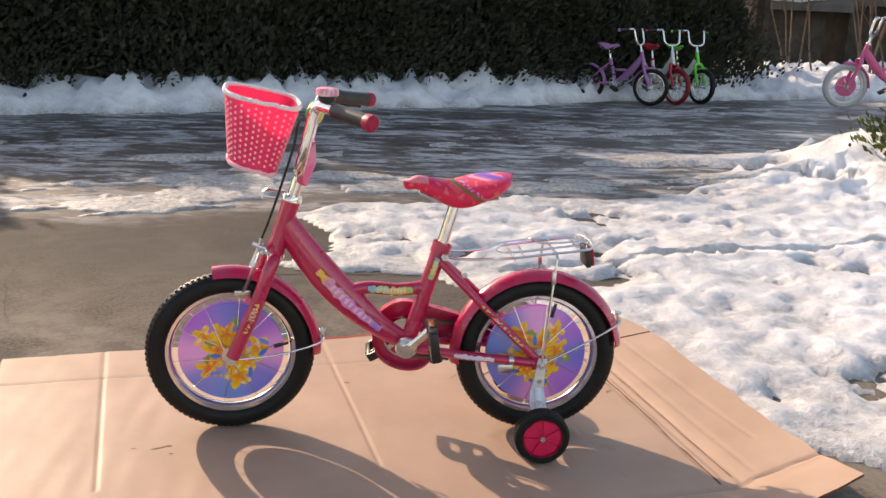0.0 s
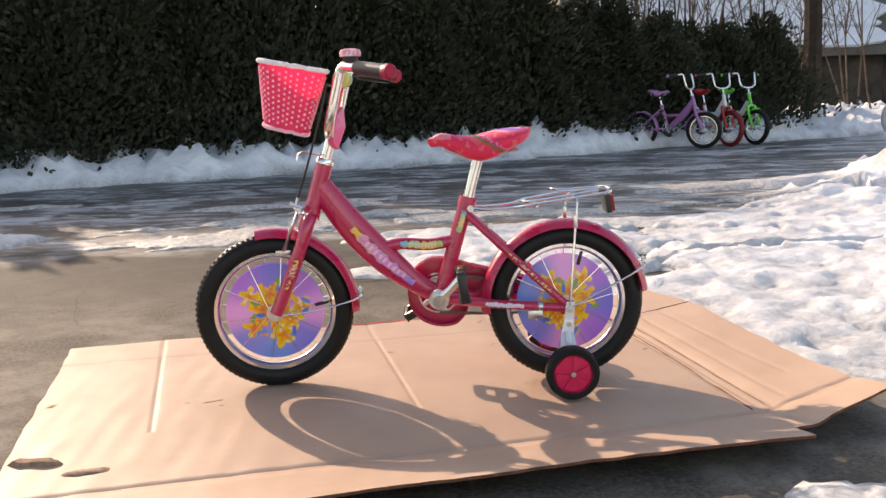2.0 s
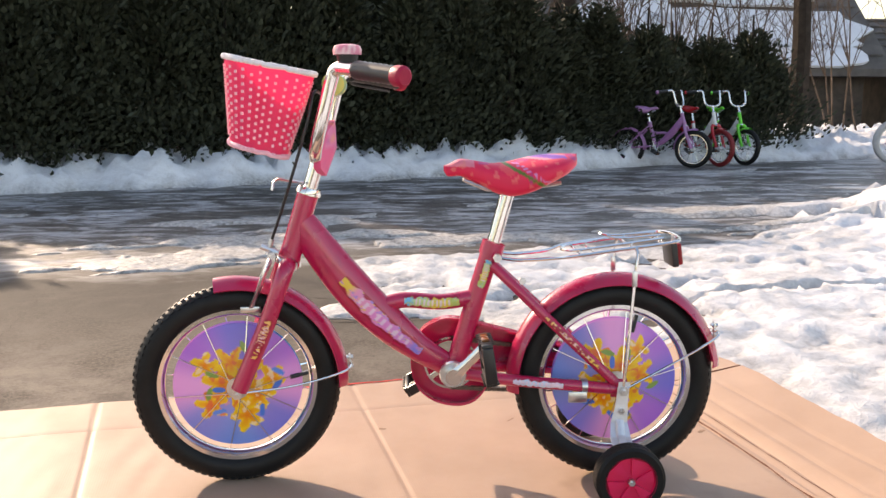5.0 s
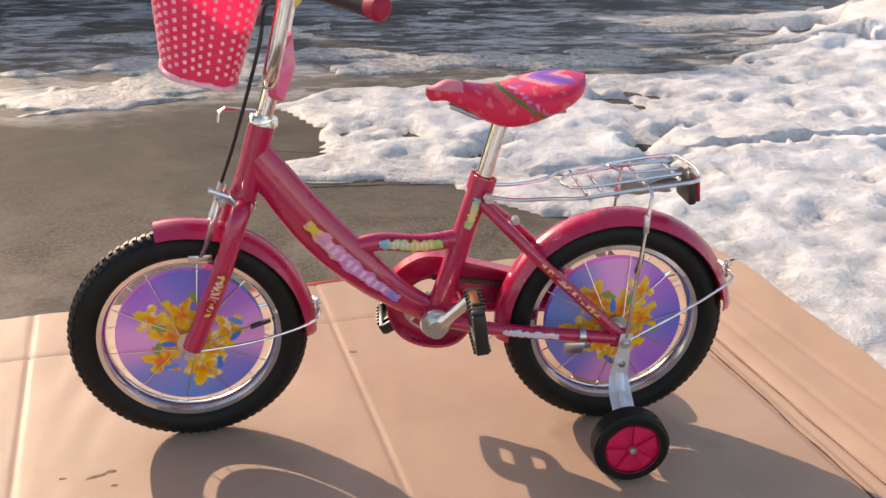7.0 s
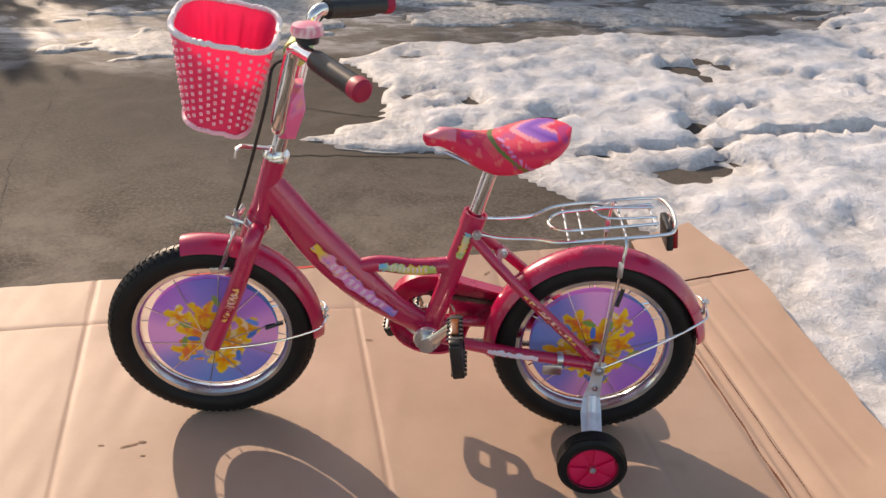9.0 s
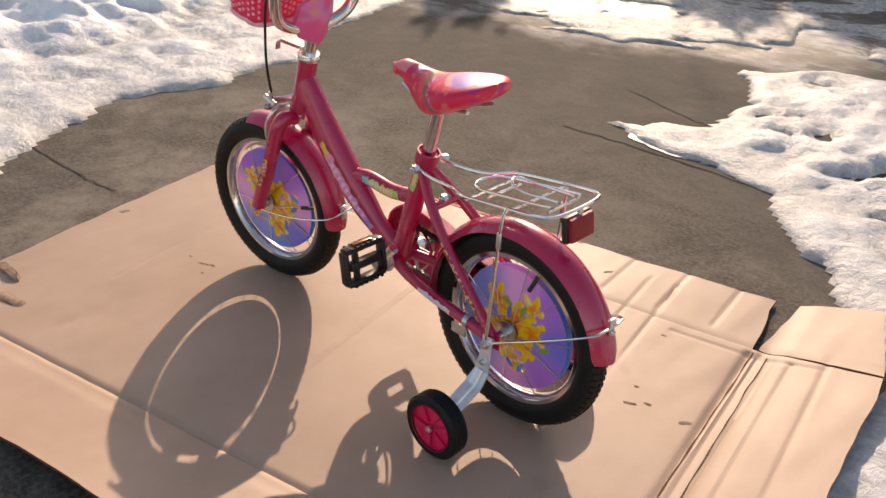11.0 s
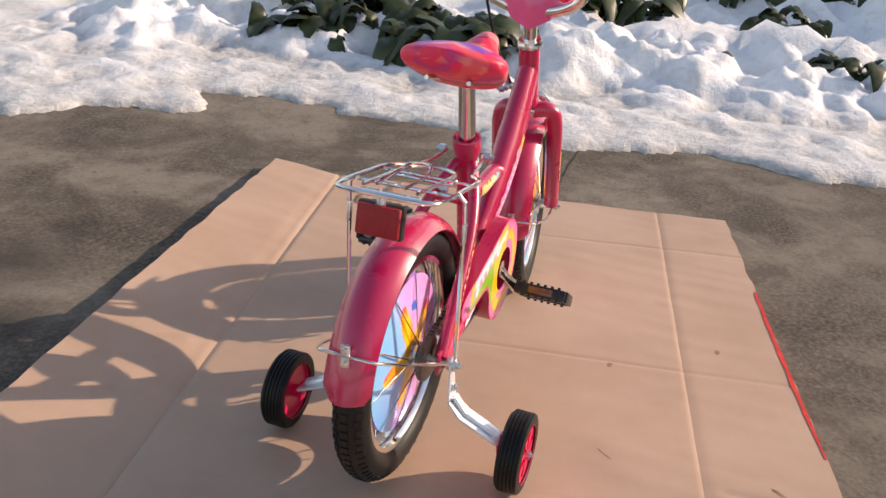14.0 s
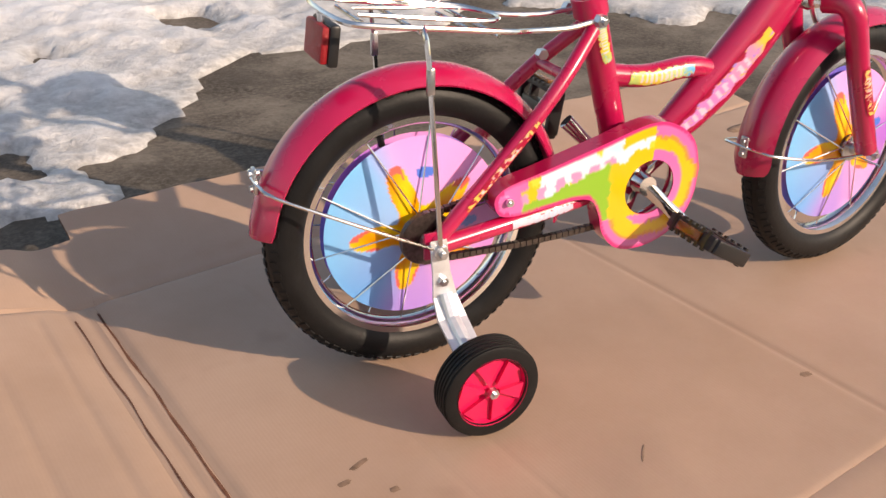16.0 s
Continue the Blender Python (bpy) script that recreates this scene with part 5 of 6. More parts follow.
        part("stay_clamp", moved(lathe([(0.0108, -0.005), (0.0132, -0.005), (0.0132, 0.005), (0.0108, 0.005)], 16, "x", closed=True), Matrix.Translation((0.275, -0.054, 0.181))), M_STEEL, b)
    # stabiliser wheels
    if pal["stab"]:
        for s in (-1, 1):
            sb = new("stabiliser")
            sb.parent = b
            bm = bmesh.new()
            path = [(0.342, 0.077, 0.192), (0.338, 0.077, 0.150), (0.334, 0.079, 0.118), (0.333, 0.098, 0.098), (0.332, 0.155, 0.071)]
            wid = [0.010, 0.011, 0.015, 0.018, 0.017]
            fr = []
            for (x, y, z), w in zip(path, wid):
                fr.append([bm.verts.new((x - w, s * y, z)), bm.verts.new((x + w, s * y, z)), bm.verts.new((x + w, s * (y + 0.003), z + 0.003)), bm.verts.new((x - w, s * (y + 0.003), z + 0.003))])
            for i in range(4):
                for k in range(4):
                    bm.faces.new((fr[i][k], fr[i][(k + 1) % 4], fr[i + 1][(k + 1) % 4], fr[i + 1][k]))
            bm.faces.new(fr[0])
            bm.faces.new(fr[-1][::-1])
            # raised pressed rib
            tube([(0.334, s * 0.085, 0.126), (0.333, s * 0.103, 0.103), (0.332, s * 0.148, 0.082)], 0.008, 8, bm, flat=(0.6, 1))
            bmesh.ops.recalc_face_normals(bm, faces=bm.faces)
            part("stabiliser_arm", bm, M_ZINC, sb, "pressed zinc arm", smooth=False)
            c = Matrix.Translation((0.329, s * 0.182, 0.0585))
            tp = [(0.042, -0.016), (0.054, -0.017), (0.0575, -0.013)]
            for k in range(5):
                y = -0.011 + 0.0055 * k
                tp += [(0.059, y - 0.0016), (0.059, y + 0.0016), (0.0575, y + 0.002), (0.0575, y + 0.0035)]
            tp = [(min(r, 0.059), max(-0.017, min(0.017, h))) for r, h in tp] + [(0.0575, 0.0155), (0.054, 0.017), (0.042, 0.016)]
            part("stabiliser_tyre", moved(lathe(tp, 48, closed=True), c), M_RUBBER, sb, "ribbed black tyre")
            bm = lathe([(0.0, -0.009), (0.040, -0.009), (0.0435, -0.017), (0.0435, 0.017), (0.040, 0.009), (0.0, 0.009)], 48)
            part("stabiliser_hub", moved(bm, c), pal["tw"], sb, "pink plastic wheel")
            for k in range(6):
                th = 2 * math.pi * k / 6 + 0.25
                bm = bmesh.new()
                pr = [(0.010, -0.16), (0.040, -0.26), (0.040, 0.26), (0.010, 0.16)]
                top = [bm.verts.new((r * math.cos(th + a * 1.0), s * (0.0145 if r < 0.02 else 0.0135), r * math.sin(th + a * 1.0))) for r, a in pr]
                bot = [bm.verts.new((v.co.x, s * 0.008, v.co.z)) for v in top]
                bm.faces.new(top)
                for i in range(4):
                    bm.faces.new((top[i], top[(i + 1) % 4], bot[(i + 1) % 4], bot[i]))
                bmesh.ops.recalc_face_normals(bm, faces=bm.faces)
                part("hub_rib", moved(bm, c), pal["tw"], sb, smooth=False)
            part("hub_sleeve", tube([(0.329, s * 0.155, 0.0585), (0.329, s * 0.19, 0.0585)], 0.010, 12), pal["tw"], sb)
            part("hub_bracket", tube([(0.332, s * 0.156, 0.075), (0.329, s * 0.158, 0.05)], 0.009, 10, flat=(0.5, 1)), pal["tw"], sb)
            nut(sb, (0.329, s * 0.199, 0.0585), 0.0062, 0.007, "hub_bolt")
            nut(sb, (0.337, s * 0.083, 0.142), 0.006, 0.006, "arm_bolt")
    return b


PINK = dict(frame=M_FRAME, tyre=M_RUBBER, rim=M_CHROME, seat=M_VINYL, cap=M_CAP, tw=M_TWHEEL, stab=True)
bicycle("childs_bicycle", "magenta childs bicycle with basket and stabilisers, standing on cardboard", PINK).location.z = LIFT

# ---------- bicycles further off ----------


def palette(frame, tw=None, seat=None, rim=M_CHROME, stab=False, tyre=M_RUBBER):
    return dict(frame=frame, tyre=tyre, rim=rim, seat=seat or frame, cap=frame, tw=tw or frame, stab=stab)


M_LILAC = simple("lilac_enamel", (0.36, 0.15, 0.34), 0.35, 0, 0.5, 0.08, 20, coat=0.4)
M_RED = simple("red_enamel", (0.45, 0.012, 0.02), 0.35, 0, 0.5, 0.08, 20, coat=0.4)
M_GREEN = simple("lime_green_enamel", (0.09, 0.62, 0.03), 0.35, 0, 0.5, 0.08, 20, coat=0.4)
M_WHITEP = simple("white_enamel", (0.75, 0.75, 0.72), 0.35, 0, 0.5, 0.06, 20, coat=0.4)
M_ROSE = simple("rose_plastic", (0.75, 0.12, 0.28), 0.4, 0, 0.5, 0.1, 20)


def parked(name, label, pal, front, heading, scale=1.0, white=()):
    ob = bicycle(name, label, pal, "parked bicycles", full=False)
    h = Vector((math.cos(radians(heading)), math.sin(radians(heading)), 0))
    at = Vector((*front, GZ + 0.004 + LIFT * scale)) - h * 0.349 * scale
    ob.matrix_basis = Matrix.Translation(at) @ Matrix.Rotation(radians(heading - 180), 4, "Z") @ Matrix.Diagonal((scale, scale, scale, 1))
    for c in ob.children:
        if c.name.split(".")[0] in white and c.data:
            c.data.materials[0] = M_WHITEP
    return ob


parked("parked_bicycle", "lilac childs bicycle with stabilisers beside the hedge", palette(M_LILAC, stab=True), (3.1, 8.05), -40, 1.1)
parked("parked_bicycle", "white and red childs bicycle standing in a row", palette(M_RED, tyre=simple("red_tyre", (0.2, 0.01, 0.012), 0.6)), (3.46, 8.24), -72, 1.1, white=("down_tube", "seat_tube", "cross_tube", "head_tube"))
parked("parked_bicycle", "lime green and white childs bicycle standing in a row", palette(M_GREEN), (3.82, 8.44), -72, 1.1, white=("down_tube", "cross_tube", "seat_tube"))
big = parked("parked_bicycle", "large pink bicycle with white tyres and rose spoke disc", palette(M_ROSE, rim=M_WHITEP, tyre=simple("grey_white_tyre", (0.5, 0.48, 0.48), 0.6), stab=True), (5.62, 8.6), 165, 1.42)
for c in [o for o in big.children if o.name.startswith("front_wheel")]:
    bm = lathe([(0, -0.018), (0.085, -0.015), (0.085, -0.012), (0, -0.012)], 30)
    part("spoke_disc", moved(bm, STEER @ Matrix.Translation((-0.349, 0, R))), M_ROSE, c)

# ---------- evergreens ----------
M_THUJA = simple("thuja_foliage", (0.042, 0.047, 0.028), 0.75, 0, 0.25, 0.5, 5)
M_SHRUB = simple("yellow_green_conifer", (0.11, 0.13, 0.035), 0.7, 0, 0.3, 0.4, 9)
M_BARK = simple("grey_brown_bark", (0.05, 0.038, 0.03), 0.9, 0, 0.2, 0.35, 12, bumpy=0.6)
M_TWIG = simple("bare_twigs", (0.14, 0.10, 0.075), 0.9, 0, 0.2, 0.3, 8)
M_LEAFDARK = simple("frosted_green_leaf", (0.032, 0.042, 0.016), 0.4, 0, 0.28, 0.5, 12, bumpy=0.3)


def conifer_mesh(h, width, count, seed, size=0.07):
    rnd = random.Random(seed)
    verts, faces = [], []
    for i in range(count):
        t = rnd.random() ** 0.85
        lump = 1 + 0.55 * noise.noise((seed * 3.1, t * 5, i % 7))
        rad = width * (1 - 0.97 * t) ** 0.66 * (0.6 + 0.4 * min(1, t * 6)) * lump + 0.02
        th = rnd.uniform(0, 2 * math.pi)
        rr = rad * (0.45 + 0.6 * rnd.random() ** 0.5) * (1 + 0.22 * math.sin(th * 3 + seed + t * 9))
        if rnd.random() < 0.24:
            rr *= rnd.uniform(1.1, 1.75)
        c = Vector((rr * math.cos(th), rr * math.sin(th), 0.04 + t * h * (1 + 0.1 * noise.noise((th * 1.3, seed, 2))) * (1 + 0.13 * rnd.uniform(-1, 1) * t)))
        d = Vector((math.cos(th) * rnd.uniform(0.2, 1), math.sin(th) * rnd.uniform(0.2, 1), rnd.uniform(0.2, 1.3))).normalized()
        sd = d.cross(Vector((rnd.uniform(-1, 1), rnd.uniform(-1, 1), rnd.uniform(-1, 1)))).normalized()
        L, W = size * rnd.uniform(0.8, 2.1), size * rnd.uniform(0.25, 0.5)
        k = len(verts)
        verts += [c, c + d * L * 0.5 + sd * W, c + d * L, c + d * L * 0.45 - sd * W]
        faces.append((k, k + 1, k + 2, k + 3))
    me = bpy.data.meshes.new("crown")
    me.from_pydata([tuple(v) for v in verts], [], faces)
    return me


def limb_tree(h, r, seed, levels=3, spread=0.5, twigs=5):
    rnd = random.Random(seed)
    trunk = bmesh.new()
    crown = bmesh.new()

    def grow(at, d, length, rad, level, bm):
        pts, q = [at], at
        n = 5
        for i in range(n):
            d = (d + Vector((rnd.uniform(-1, 1), rnd.uniform(-1, 1), rnd.uniform(-0.2, 0.5))) * 0.13).normalized()
            q = q + d * length / n
            pts.append(q)
        tube(pts, [rad * (1 - 0.7 * i / n) for i in range(n + 1)], 8 if level == 0 else 4, bm, cap=False)
        if level < levels:
            for i in range(twigs + (3 if level == 0 else 0)):
                k = rnd.randint(2, n) if level == 0 else rnd.randint(1, n)
                side = Vector((rnd.uniform(-1, 1), rnd.uniform(-1, 1), rnd.uniform(0.1, 0.9))).normalized()
                nd = (d * (1 - spread) + side * spread * 1.4).normalized()
                grow(pts[k], nd, length * rnd.uniform(0.32, 0.55), rad * (1 - 0.7 * k / n) * 0.55 + 0.001, level + 1, crown)

    grow(Vector((0, 0, -0.05)), Vector((0, 0, 1)), h, r, 0, trunk)
    return trunk, crown


CROWNS = [conifer_mesh(2.15, 0.52, 11000, 3 + i, 0.046) for i in range(4)]
LOW = [conifer_mesh(1.3, 0.55, 8000, 23 + i, 0.042) for i in range(2)]
TRUNK = bpy.data.meshes.new("trunk")
tb = tube([(0, 0, -0.05), (0.02, 0, 0.8), (0, 0.02, 1.7)], [0.05, 0.035, 0.008], 8)
tb.to_mesh(TRUNK)
tb.free()
for me in CROWNS + LOW:
    me.materials.append(M_THUJA)
TRUNK.materials.append(M_BARK)


def thuja(x, y, mesh, scale, turn, label):
    ob = thing("thuja_tree", label, "evergreen", "thuja hedge")
    ob.matrix_basis = Matrix.Translation((x, y, 0.05)) @ Matrix.Rotation(turn, 4, "Z") @ Matrix.Diagonal((scale[0], scale[0], scale[1], 1))
    for nm, me in (("trunk", TRUNK), ("crown", mesh)):
        c = new(nm, me)
        c.parent = ob


rnd = random.Random(5)
line = [(-5.6, 5.4), (-3.5, 6.25), (-1.5, 7.2), (1.3, 8.5), (3.2, 9.5), (5.0, 10.4)]


def along(d):
    for (ax, ay), (bx, by) in zip(line, line[1:]):
        L = math.hypot(bx - ax, by - ay)
        if d <= L:
            return ax + (bx - ax) * d / L, ay + (by - ay) * d / L
        d -= L
    return None


d = 0.0
while True:
    q = along(d)
    if q is None:
        break
    low = q[0] > 2.4
    for row in range(2):
        x, y = q[0] - 0.35 * row + rnd.uniform(-0.1, 0.1), q[1] + 0.6 * row + rnd.uniform(-0.1, 0.1)
        me = LOW[rnd.randint(0, 1)] if low else CROWNS[rnd.randint(0, 3)]
        thuja(x, y, me, (rnd.uniform(1.0, 1.25), rnd.uniform(0.74, 1.08) * (0.88 if q[0] < -2.6 else 1.0 if q[0] < -0.6 else 0.86 if q[0] < 1.2 else 0.74 if not low else rnd.uniform(0.8, 1.25))), rnd.uniform(0, 6.28), "dark green clipped thuja in a dense hedge" if not low else "low dark green thuja bush in the hedge")
    d += 0.62

# small conifer by the snow heap
me = conifer_mesh(0.42, 0.3, 2600, 51, 0.035)
me.materials.append(M_SHRUB)
dw = thing("dwarf_conifer", "yellow-green dwarf conifer in the snow", "shrub")
dw.location = (3.34, 3.3, 0.08)
c = new("crown", me)
c.parent = dw
c = new("trunk", TRUNK)
c.parent = dw
c.scale = (0.4, 0.4, 0.2)


def bare_tree(name, x, y, h, r, seed, label, levels=3, spread=0.5, twigs=5, lean=0.0):
    t = thing(name, label, "tree", "bare trees")
    t.matrix_basis = Matrix.Translation((x, y, 0)) @ Matrix.Rotation(lean, 4, "Y")
    a, b = limb_tree(h, r, seed, levels, spread, twigs)
    part("trunk", a, M_BARK, t)
    part("branches", b, M_TWIG, t)


bare_tree("bare_tree", 1.0, 10.2, 6.5, 0.09, 1, "slim bare deciduous tree behind the hedge")
bare_tree("bare_tree", 2.0, 10.6, 6.5, 0.14, 2, "bare forked deciduous tree behind the hedge", lean=0.04)
bare_tree("bare_tree", 2.25, 10.4, 6.0, 0.10, 3, "bare forked deciduous tree behind the hedge", lean=-0.05)
bare_tree("bare_tree", 5.6, 11.2, 8.0, 0.15, 4, "tall bare deciduous tree with a dark trunk", lean=0.02)
for i, (x, y) in enumerate([(-1.6, 9.6), (-0.6, 10.0), (0.2, 9.6), (3.2, 11.2), (4.0, 11.6), (4.6, 11.0), (6.6, 11.8), (7.3, 11.0), (8.0, 12.2), (6.2, 13), (-3.5, 9.0), (1.2, 11.5), (-2.4, 8.6), (-4.4, 8.2), (1.0, 9.6), (2.6, 10.4), (3.6, 10.6)]):
    t = thing("bare_shrub", "leafless brown shrub with thin twigs", "shrub", "bare shrubs")
    t.location = (x, y, 0)
    r2 = random.Random(70 + i)
    a = bmesh.new()
    for k in range(5):
        tr, br = limb_tree(r2.uniform(2.4, 4.0), 0.017, 100 + i * 9 + k, 2, 0.55, 5)
        m = Matrix.Translation((r2.uniform(-0.2, 0.2), r2.uniform(-0.2, 0.2), 0)) @ Matrix.Rotation(r2.uniform(-0.3, 0.3), 4, "X") @ Matrix.Rotation(r2.uniform(-0.3, 0.3), 4, "Y")
        for bmx in (tr, br):
            me = bpy.data.meshes.new("tmp")
            bmx.transform(m)
            bmx.to_mesh(me)
            bmx.free()
            a.from_mesh(me)
            bpy.data.meshes.remove(me)
    tagged(part("twig_mass", a, M_TWIG, t), kind="stuff")

# ---------- houses behind the hedge ----------
M_ROOF = simple("weathered_dark_roof", (0.13, 0.115, 0.105), 0.8, 0, 0.3, 0.3, 3, bumpy=0.5)
M_WOOD = simple("dark_weathered_boards", (0.07, 0.055, 0.045), 0.85, 0, 0.3, 0.4, 4, bumpy=0.5)
M_PATCH = simple("roof_snow", (0.75, 0.76, 0.79), 0.6, 0, 0.3, 0.08, 3, bumpy=0.3)


def house(label, x, y, w, depth, eave, ridge, turn, patches, hip=0.0):
    h = thing("house", label, "house", "houses behind the hedge")
    h.matrix_basis = Matrix.Translation((x, y, 0)) @ Matrix.Rotation(turn, 4, "Z")
    bm = bmesh.new()
    box((w - 0.8, depth - 0.8, eave), (0, 0, eave / 2), bm=bm)
    part("wall", bm, M_WOOD, h, smooth=False)
    bm = bmesh.new()
    rv = [bm.verts.new(c) for c in ((-w / 2, -depth / 2, eave), (w / 2, -depth / 2, eave), (w / 2 - hip, 0, ridge), (-w / 2 + hip, 0, ridge), (-w / 2, depth / 2, eave), (w / 2, depth / 2, eave))]
    fs = [bm.faces.new((rv[0], rv[1], rv[2], rv[3])), bm.faces.new((rv[3], rv[2], rv[5], rv[4])), bm.faces.new((rv[1], rv[5], rv[2])), bm.faces.new((rv[0], rv[3], rv[4]))]
    g = bmesh.ops.extrude_face_region(bm, geom=fs)
    bmesh.ops.translate(bm, vec=(0, 0, 0.15), verts=[v for v in g["geom"] if isinstance(v, bmesh.types.BMVert)])
    bmesh.ops.recalc_face_normals(bm, faces=bm.faces)
    roof = part("roof", bm, M_ROOF, h, smooth=False)
    n = Vector((0, -(ridge - eave), depth / 2)).normalized()
    for k in range(7):                        # battens across the slope
        f = (k + 0.5) / 7
        q = Vector((0, -depth / 2 + f * depth / 2, eave + f * (ridge - eave) + 0.17))
        part("roof_course", box((w * 0.97 - 2 * hip * f, 0.05, 0.03), q), M_ROOF, roof, smooth=False)
    for u, f, pw, ph in patches:
        bm = bmesh.new()
        ring = []
        r2 = random.Random(int(u * 100 + f * 991))
        for k in range(18):
            a = 2 * math.pi * k / 18
            uu = u * w / 2 + pw * math.copysign(abs(math.cos(a)) ** 0.5, math.cos(a)) * r2.uniform(0.8, 1.1)
            ff = f + ph * math.copysign(abs(math.sin(a)) ** 0.5, math.sin(a)) * r2.uniform(0.8, 1.1)
            ring.append(bm.verts.new(Vector((uu, -depth / 2 + ff * depth / 2, eave + ff * (ridge - eave) + 0.2))))
        bm.faces.new(ring)
        g = bmesh.ops.extrude_face_region(bm, geom=bm.faces[:])
        bmesh.ops.translate(bm, vec=n * 0.06, verts=[v for v in g["geom"] if isinstance(v, bmesh.types.BMVert)])
        bmesh.ops.recalc_face_normals(bm, faces=bm.faces)
        part("snow_patch", bm, M_PATCH, roof, "patch of old snow")


house("old house with a dark roof partly under snow", 6.35, 20.5, 7.0, 8.0, 1.2, 4.9, 0.0, [(-0.1, 0.45, 0.8, 0.09), (0.35, 0.42, 1.2, 0.08), (-0.45, 0.28, 1.1, 0.1), (0.3, 0.2, 2.2, 0.12), (-0.3, 0.08, 1.6, 0.06), (0.55, 0.05, 1.0, 0.06)], 0.25)
house("dark wooden house behind the hedge", -10.6, 18.5, 7.4, 8.0, 2.6, 6.0, 0.1, [(0.3, 0.2, 0.5, 0.04)], 0.8)
house("low shed with snow on its roof", 14.5, 21.0, 7.0, 5.0, 1.4, 2.6, -0.1, [(-0.3, 0.4, 1.6, 0.3), (0.4, 0.4, 1.4, 0.3)])

# ---------- bed, fence, van ----------
LEAF = bpy.data.meshes.new("leaf")
lv, lf = [], []
for i in range(7):
    t = i / 6
    w = 0.052 * math.sin(math.pi * (0.12 + 0.86 * t)) ** 0.8
    x, z = 0.215 * t, 0.10 * math.sin(2.2 * t) - 0.19 * t * t
    for s, dz in ((-1, -0.012), (-0.5, 0.006), (0, -0.004), (0.5, 0.006), (1, -0.012)):
        lv.append((x, w * s + 0.004 * math.sin(9 * t + s), z + dz + 0.006 * math.sin(14 * t * (1 + s))))
for i in range(6):
    for j in range(4):
        k = i * 5 + j
        lf.append((k, k + 1, k + 6, k + 5))
LEAF.from_pydata(lv, [], lf)
LEAF.materials.append(M_LEAFDARK)
LEAF.shade_smooth()


def clump(x, y, z, size, seed, n=22):
    p = thing("perennial_plant", "dark green drooping leaf rosette poking through snow", "plant", "plants in the bed")
    p.location = (x, y, z)
    r2 = random.Random(seed)
    for k in range(int(n * 1.9)):
        c = new("leaf", LEAF)
        c.parent = p
        s = size * r2.uniform(0.7, 1.3)
        c.matrix_basis = Matrix.Translation((r2.uniform(-0.17, 0.17) * size, r2.uniform(-0.26, 0.26) * size, r2.uniform(0.02, 0.17) * size)) @ Matrix.Rotation(r2.uniform(0, 6.28), 4, "Z") @ Matrix.Rotation(r2.uniform(-0.1, 1.0), 4, "Y") @ Matrix.Rotation(r2.uniform(-0.5, 0.5), 4, "X") @ Matrix.Diagonal((s, s * r2.uniform(0.8, 1.3), s, 1))


for i, (x, y, z, s, n) in enumerate([(-2.36, -0.95, 0.10, 1.1, 26), (-2.44, -0.80, 0.10, 1.0, 24), (-2.5, -1.25, 0.10, 1.15, 26), (-2.3, -1.5, 0.09, 1.05, 22), (-2.8, -1.7, 0.14, 1.0, 20), (-3.4, -0.62, 0.22, 0.9, 22), (-3.55, -0.25, 0.24, 0.8, 20), (-3.6, -1.5, 0.24, 1.1, 24), (-4.7, -1.2, 0.30, 1.0, 20), (-4.5, 0.15, 0.30, 0.9, 16), (-3.6, 0.5, 0.24, 0.7, 14), (-4.3, 0.95, 0.30, 0.9, 16), (-2.9, 0.75, 0.15, 0.7, 12), (-3.3, 1.3, 0.28, 0.8, 14), (-3.5, 1.7, 0.3, 0.7, 12), (-2.7, 0.1, 0.13, 0.5, 10), (-4.2, 2.0, 0.26, 0.7, 12), (-2.9, -2.1, 0.16, 1.0, 20), (-3.5, -2.6, 0.24, 1.1, 22), (-4.6, -2.4, 0.32, 1.1, 20)]):
    clump(x, y, z * 0.62 - 0.032, s * 0.94, 200 + i, n)

M_WIRE = simple("galvanised_wire", (0.35, 0.36, 0.38), 0.45, 0.8, 0.5, 0.15, 30)
M_POST = simple("dark_green_post", (0.03, 0.04, 0.035), 0.5, 0.3, 0.5, 0.2, 20)
fence = thing("wire_fence", "galvanised wire mesh fence on dark posts in snow", "fence")
for y in (-8.0, -5.0, -1.36, 2.92):
    part("post", tube([(-6.3, y, 0), (-6.3, y, 1.35)], 0.035, 12), M_POST, fence)
WV = bpy.data.meshes.new("wire")
tb = tube([(0, 0, 0.1), (0, 0, 1.3)], 0.0028, 5)
tb.to_mesh(WV)
tb.free()
WV.materials.append(M_WIRE)
for k in range(108):
    c = new("wire", WV)
    c.parent = fence
    c.location = (-6.3, -7.9 + 0.1 * k, 0)
for k in range(7):
    part("rail_wire", tube([(-6.3, -8.0, 0.12 + 0.19 * k), (-6.3, 2.92, 0.12 + 0.19 * k)], 0.0028, 5), M_WIRE, fence)

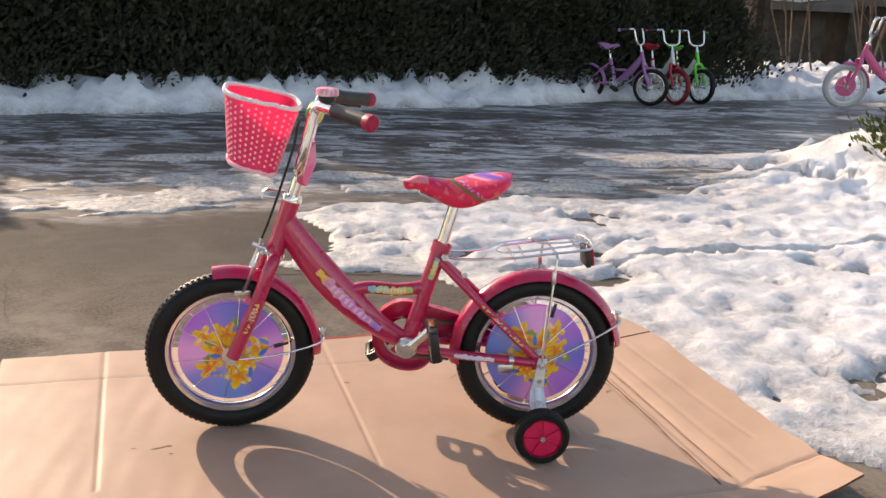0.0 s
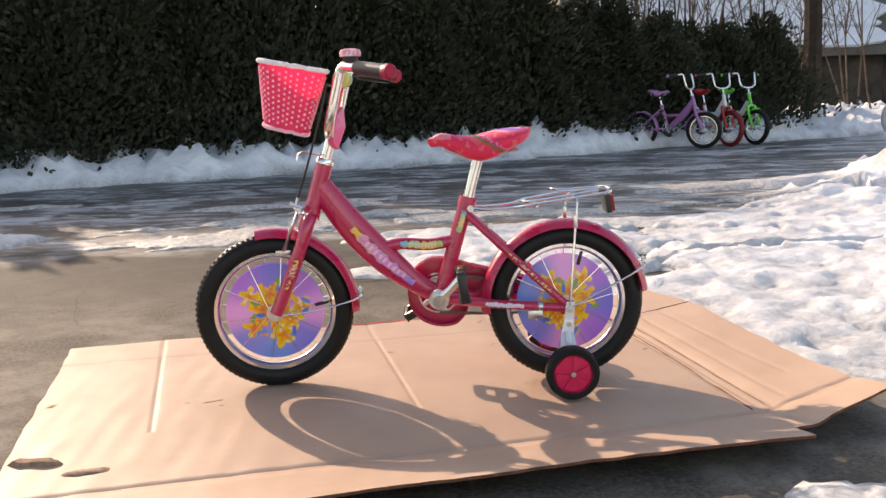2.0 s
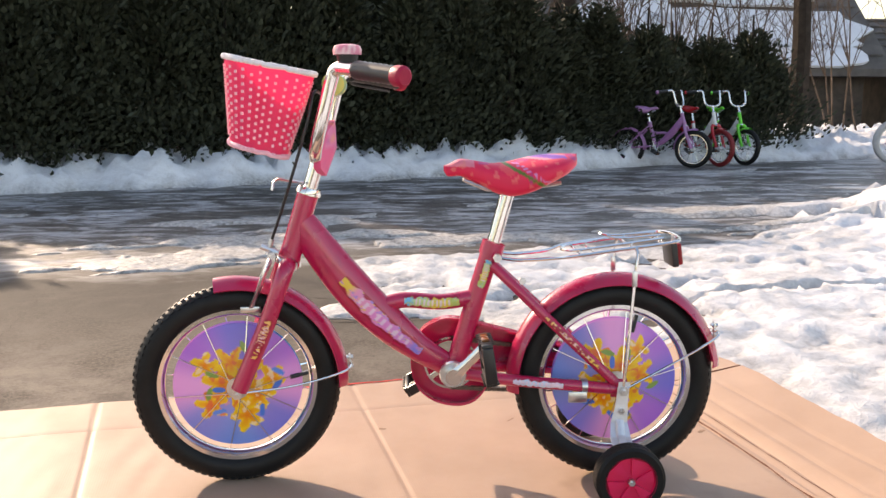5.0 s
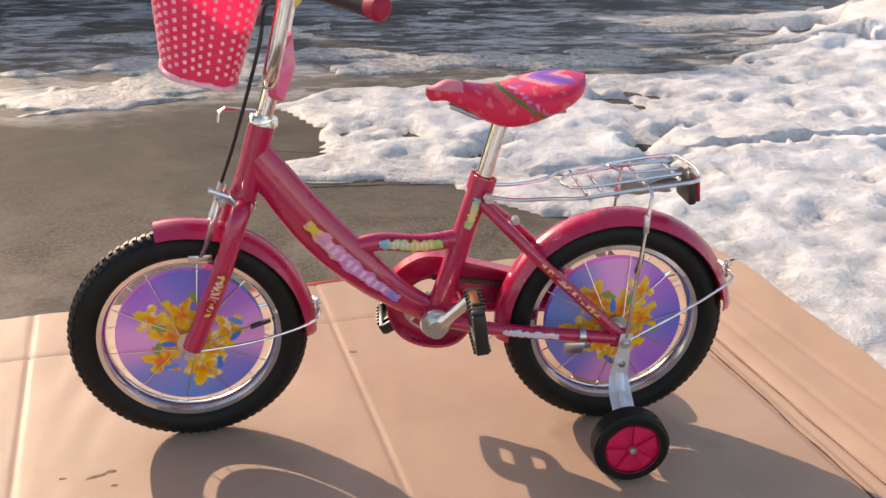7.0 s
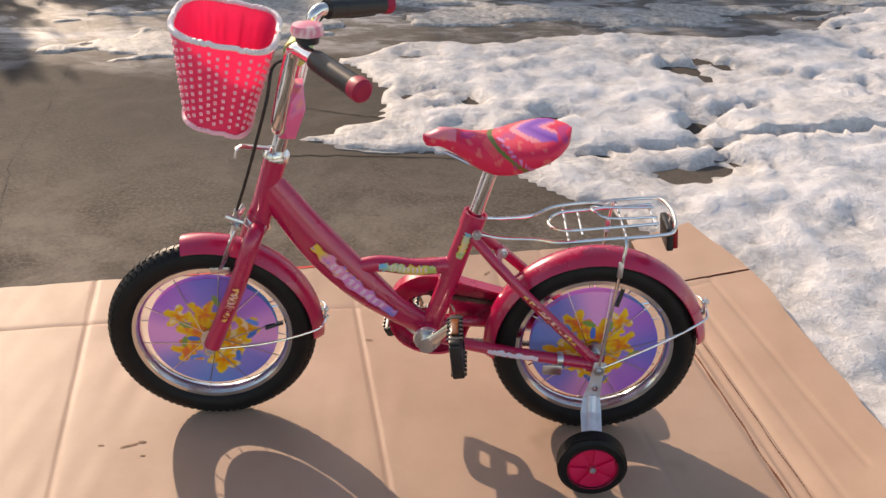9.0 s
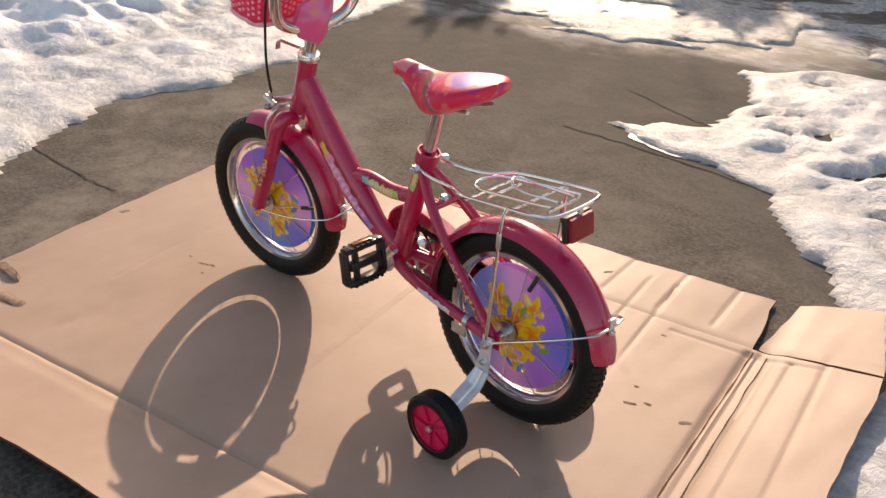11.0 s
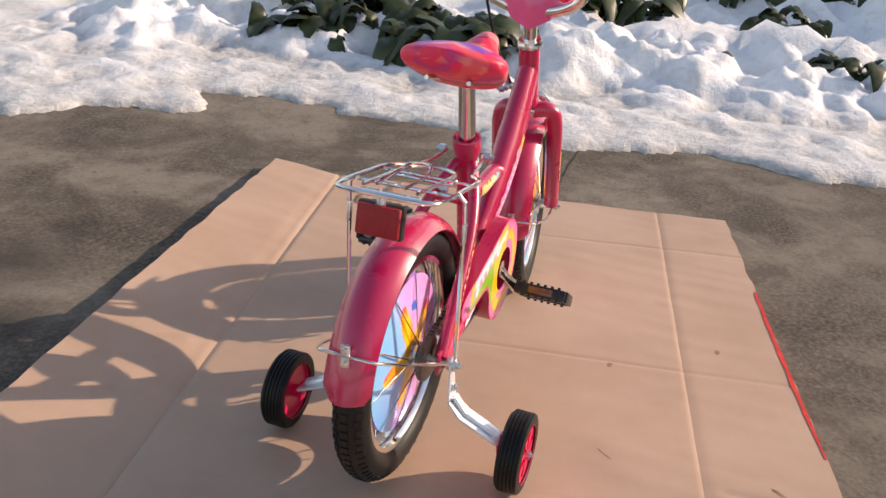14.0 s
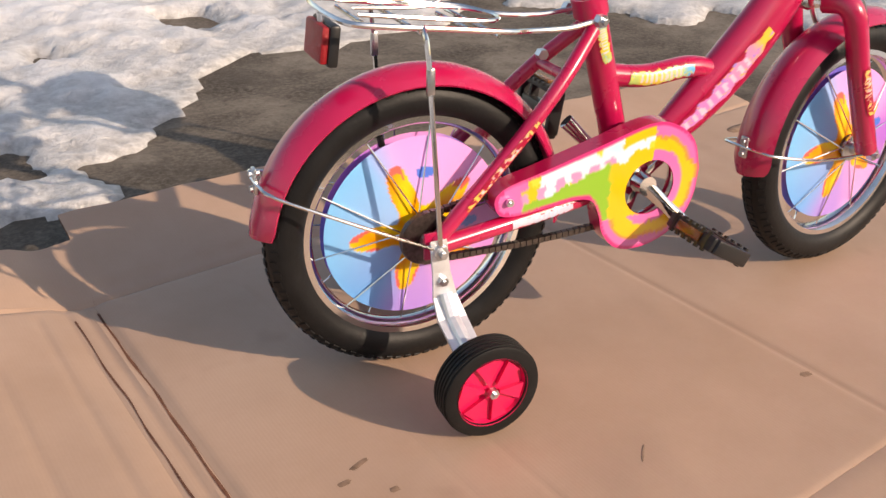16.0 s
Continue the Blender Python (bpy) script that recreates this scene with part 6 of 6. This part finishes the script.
M_TEAL = simple("teal_car_paint", (0.05, 0.22, 0.24), 0.3, 0, 0.5, 0.06, 4, coat=0.6)
M_GLASSD = simple("dark_window_glass", (0.01, 0.012, 0.014), 0.06, 0, 0.6, 0.1, 4)
M_HUBCAP = simple("hub_cap_grey", (0.07, 0.072, 0.075), 0.4, 0.6, 0.5, 0.1, 8)
van = thing("parked_van", "teal van parked on the slushy drive", "van")
van.matrix_basis = Matrix.Translation((-4.35, 3.86, -0.04)) @ Matrix.Rotation(radians(4), 4, "Z")
bm = bmesh.new()
prof = [(0.02, 0.32), (0.05, 0.62), (-0.12, 0.92), (-0.75, 1.02), (-1.35, 1.72), (-1.7, 1.85), (-4.1, 1.85), (-4.25, 0.35)]
sides = []
for y in (-0.95, 0.95):
    sides.append([bm.verts.new((x, y * (0.93 if z > 1.1 else 1), z)) for x, z in prof])
for i in range(len(prof)):
    q = (i + 1) % len(prof)
    bm.faces.new((sides[0][i], sides[0][q], sides[1][q], sides[1][i]))
bm.faces.new(sides[0][::-1])
bm.faces.new(sides[1])
bmesh.ops.recalc_face_normals(bm, faces=bm.faces)
bmesh.ops.bevel(bm, geom=bm.edges[:], offset=0.05, segments=3, affect="EDGES")
vb = part("body", bm, M_TEAL, van, angle=30)
part("bumper", box((0.10, 1.78, 0.12), (0.05, 0, 0.56), 0.03), M_BLACK, van)
part("windscreen", box((0.02, 1.4, 0.78), (-1.02, 0, 1.37), 0.004, turn=Matrix.Rotation(radians(-40), 4, "Y")), M_GLASSD, van)
for s in (-1, 1):
    part("headlight", box((0.05, 0.26, 0.16), (0.03, s * 0.62, 0.72), 0.02), M_HUBCAP, van)
    for x in (-0.62, -3.3):
        w = new("wheel")
        w.parent = van
        tm = Matrix.Translation((x, s * 0.84, 0.29))
        part("tyre", moved(lathe([(0.17, -0.09), (0.28, -0.09), (0.305, -0.06), (0.305, 0.06), (0.28, 0.09), (0.17, 0.09)], 32, closed=True), tm), M_RUBBER, w)
        part("hub_cap", moved(lathe([(0, -0.07), (0.17, -0.06), (0.17, 0.06), (0, 0.07)], 28), tm), M_HUBCAP, w)
part("underbody", box((3.9, 1.4, 0.14), (-2.1, 0, 0.30), 0.02), M_BLACK, van)
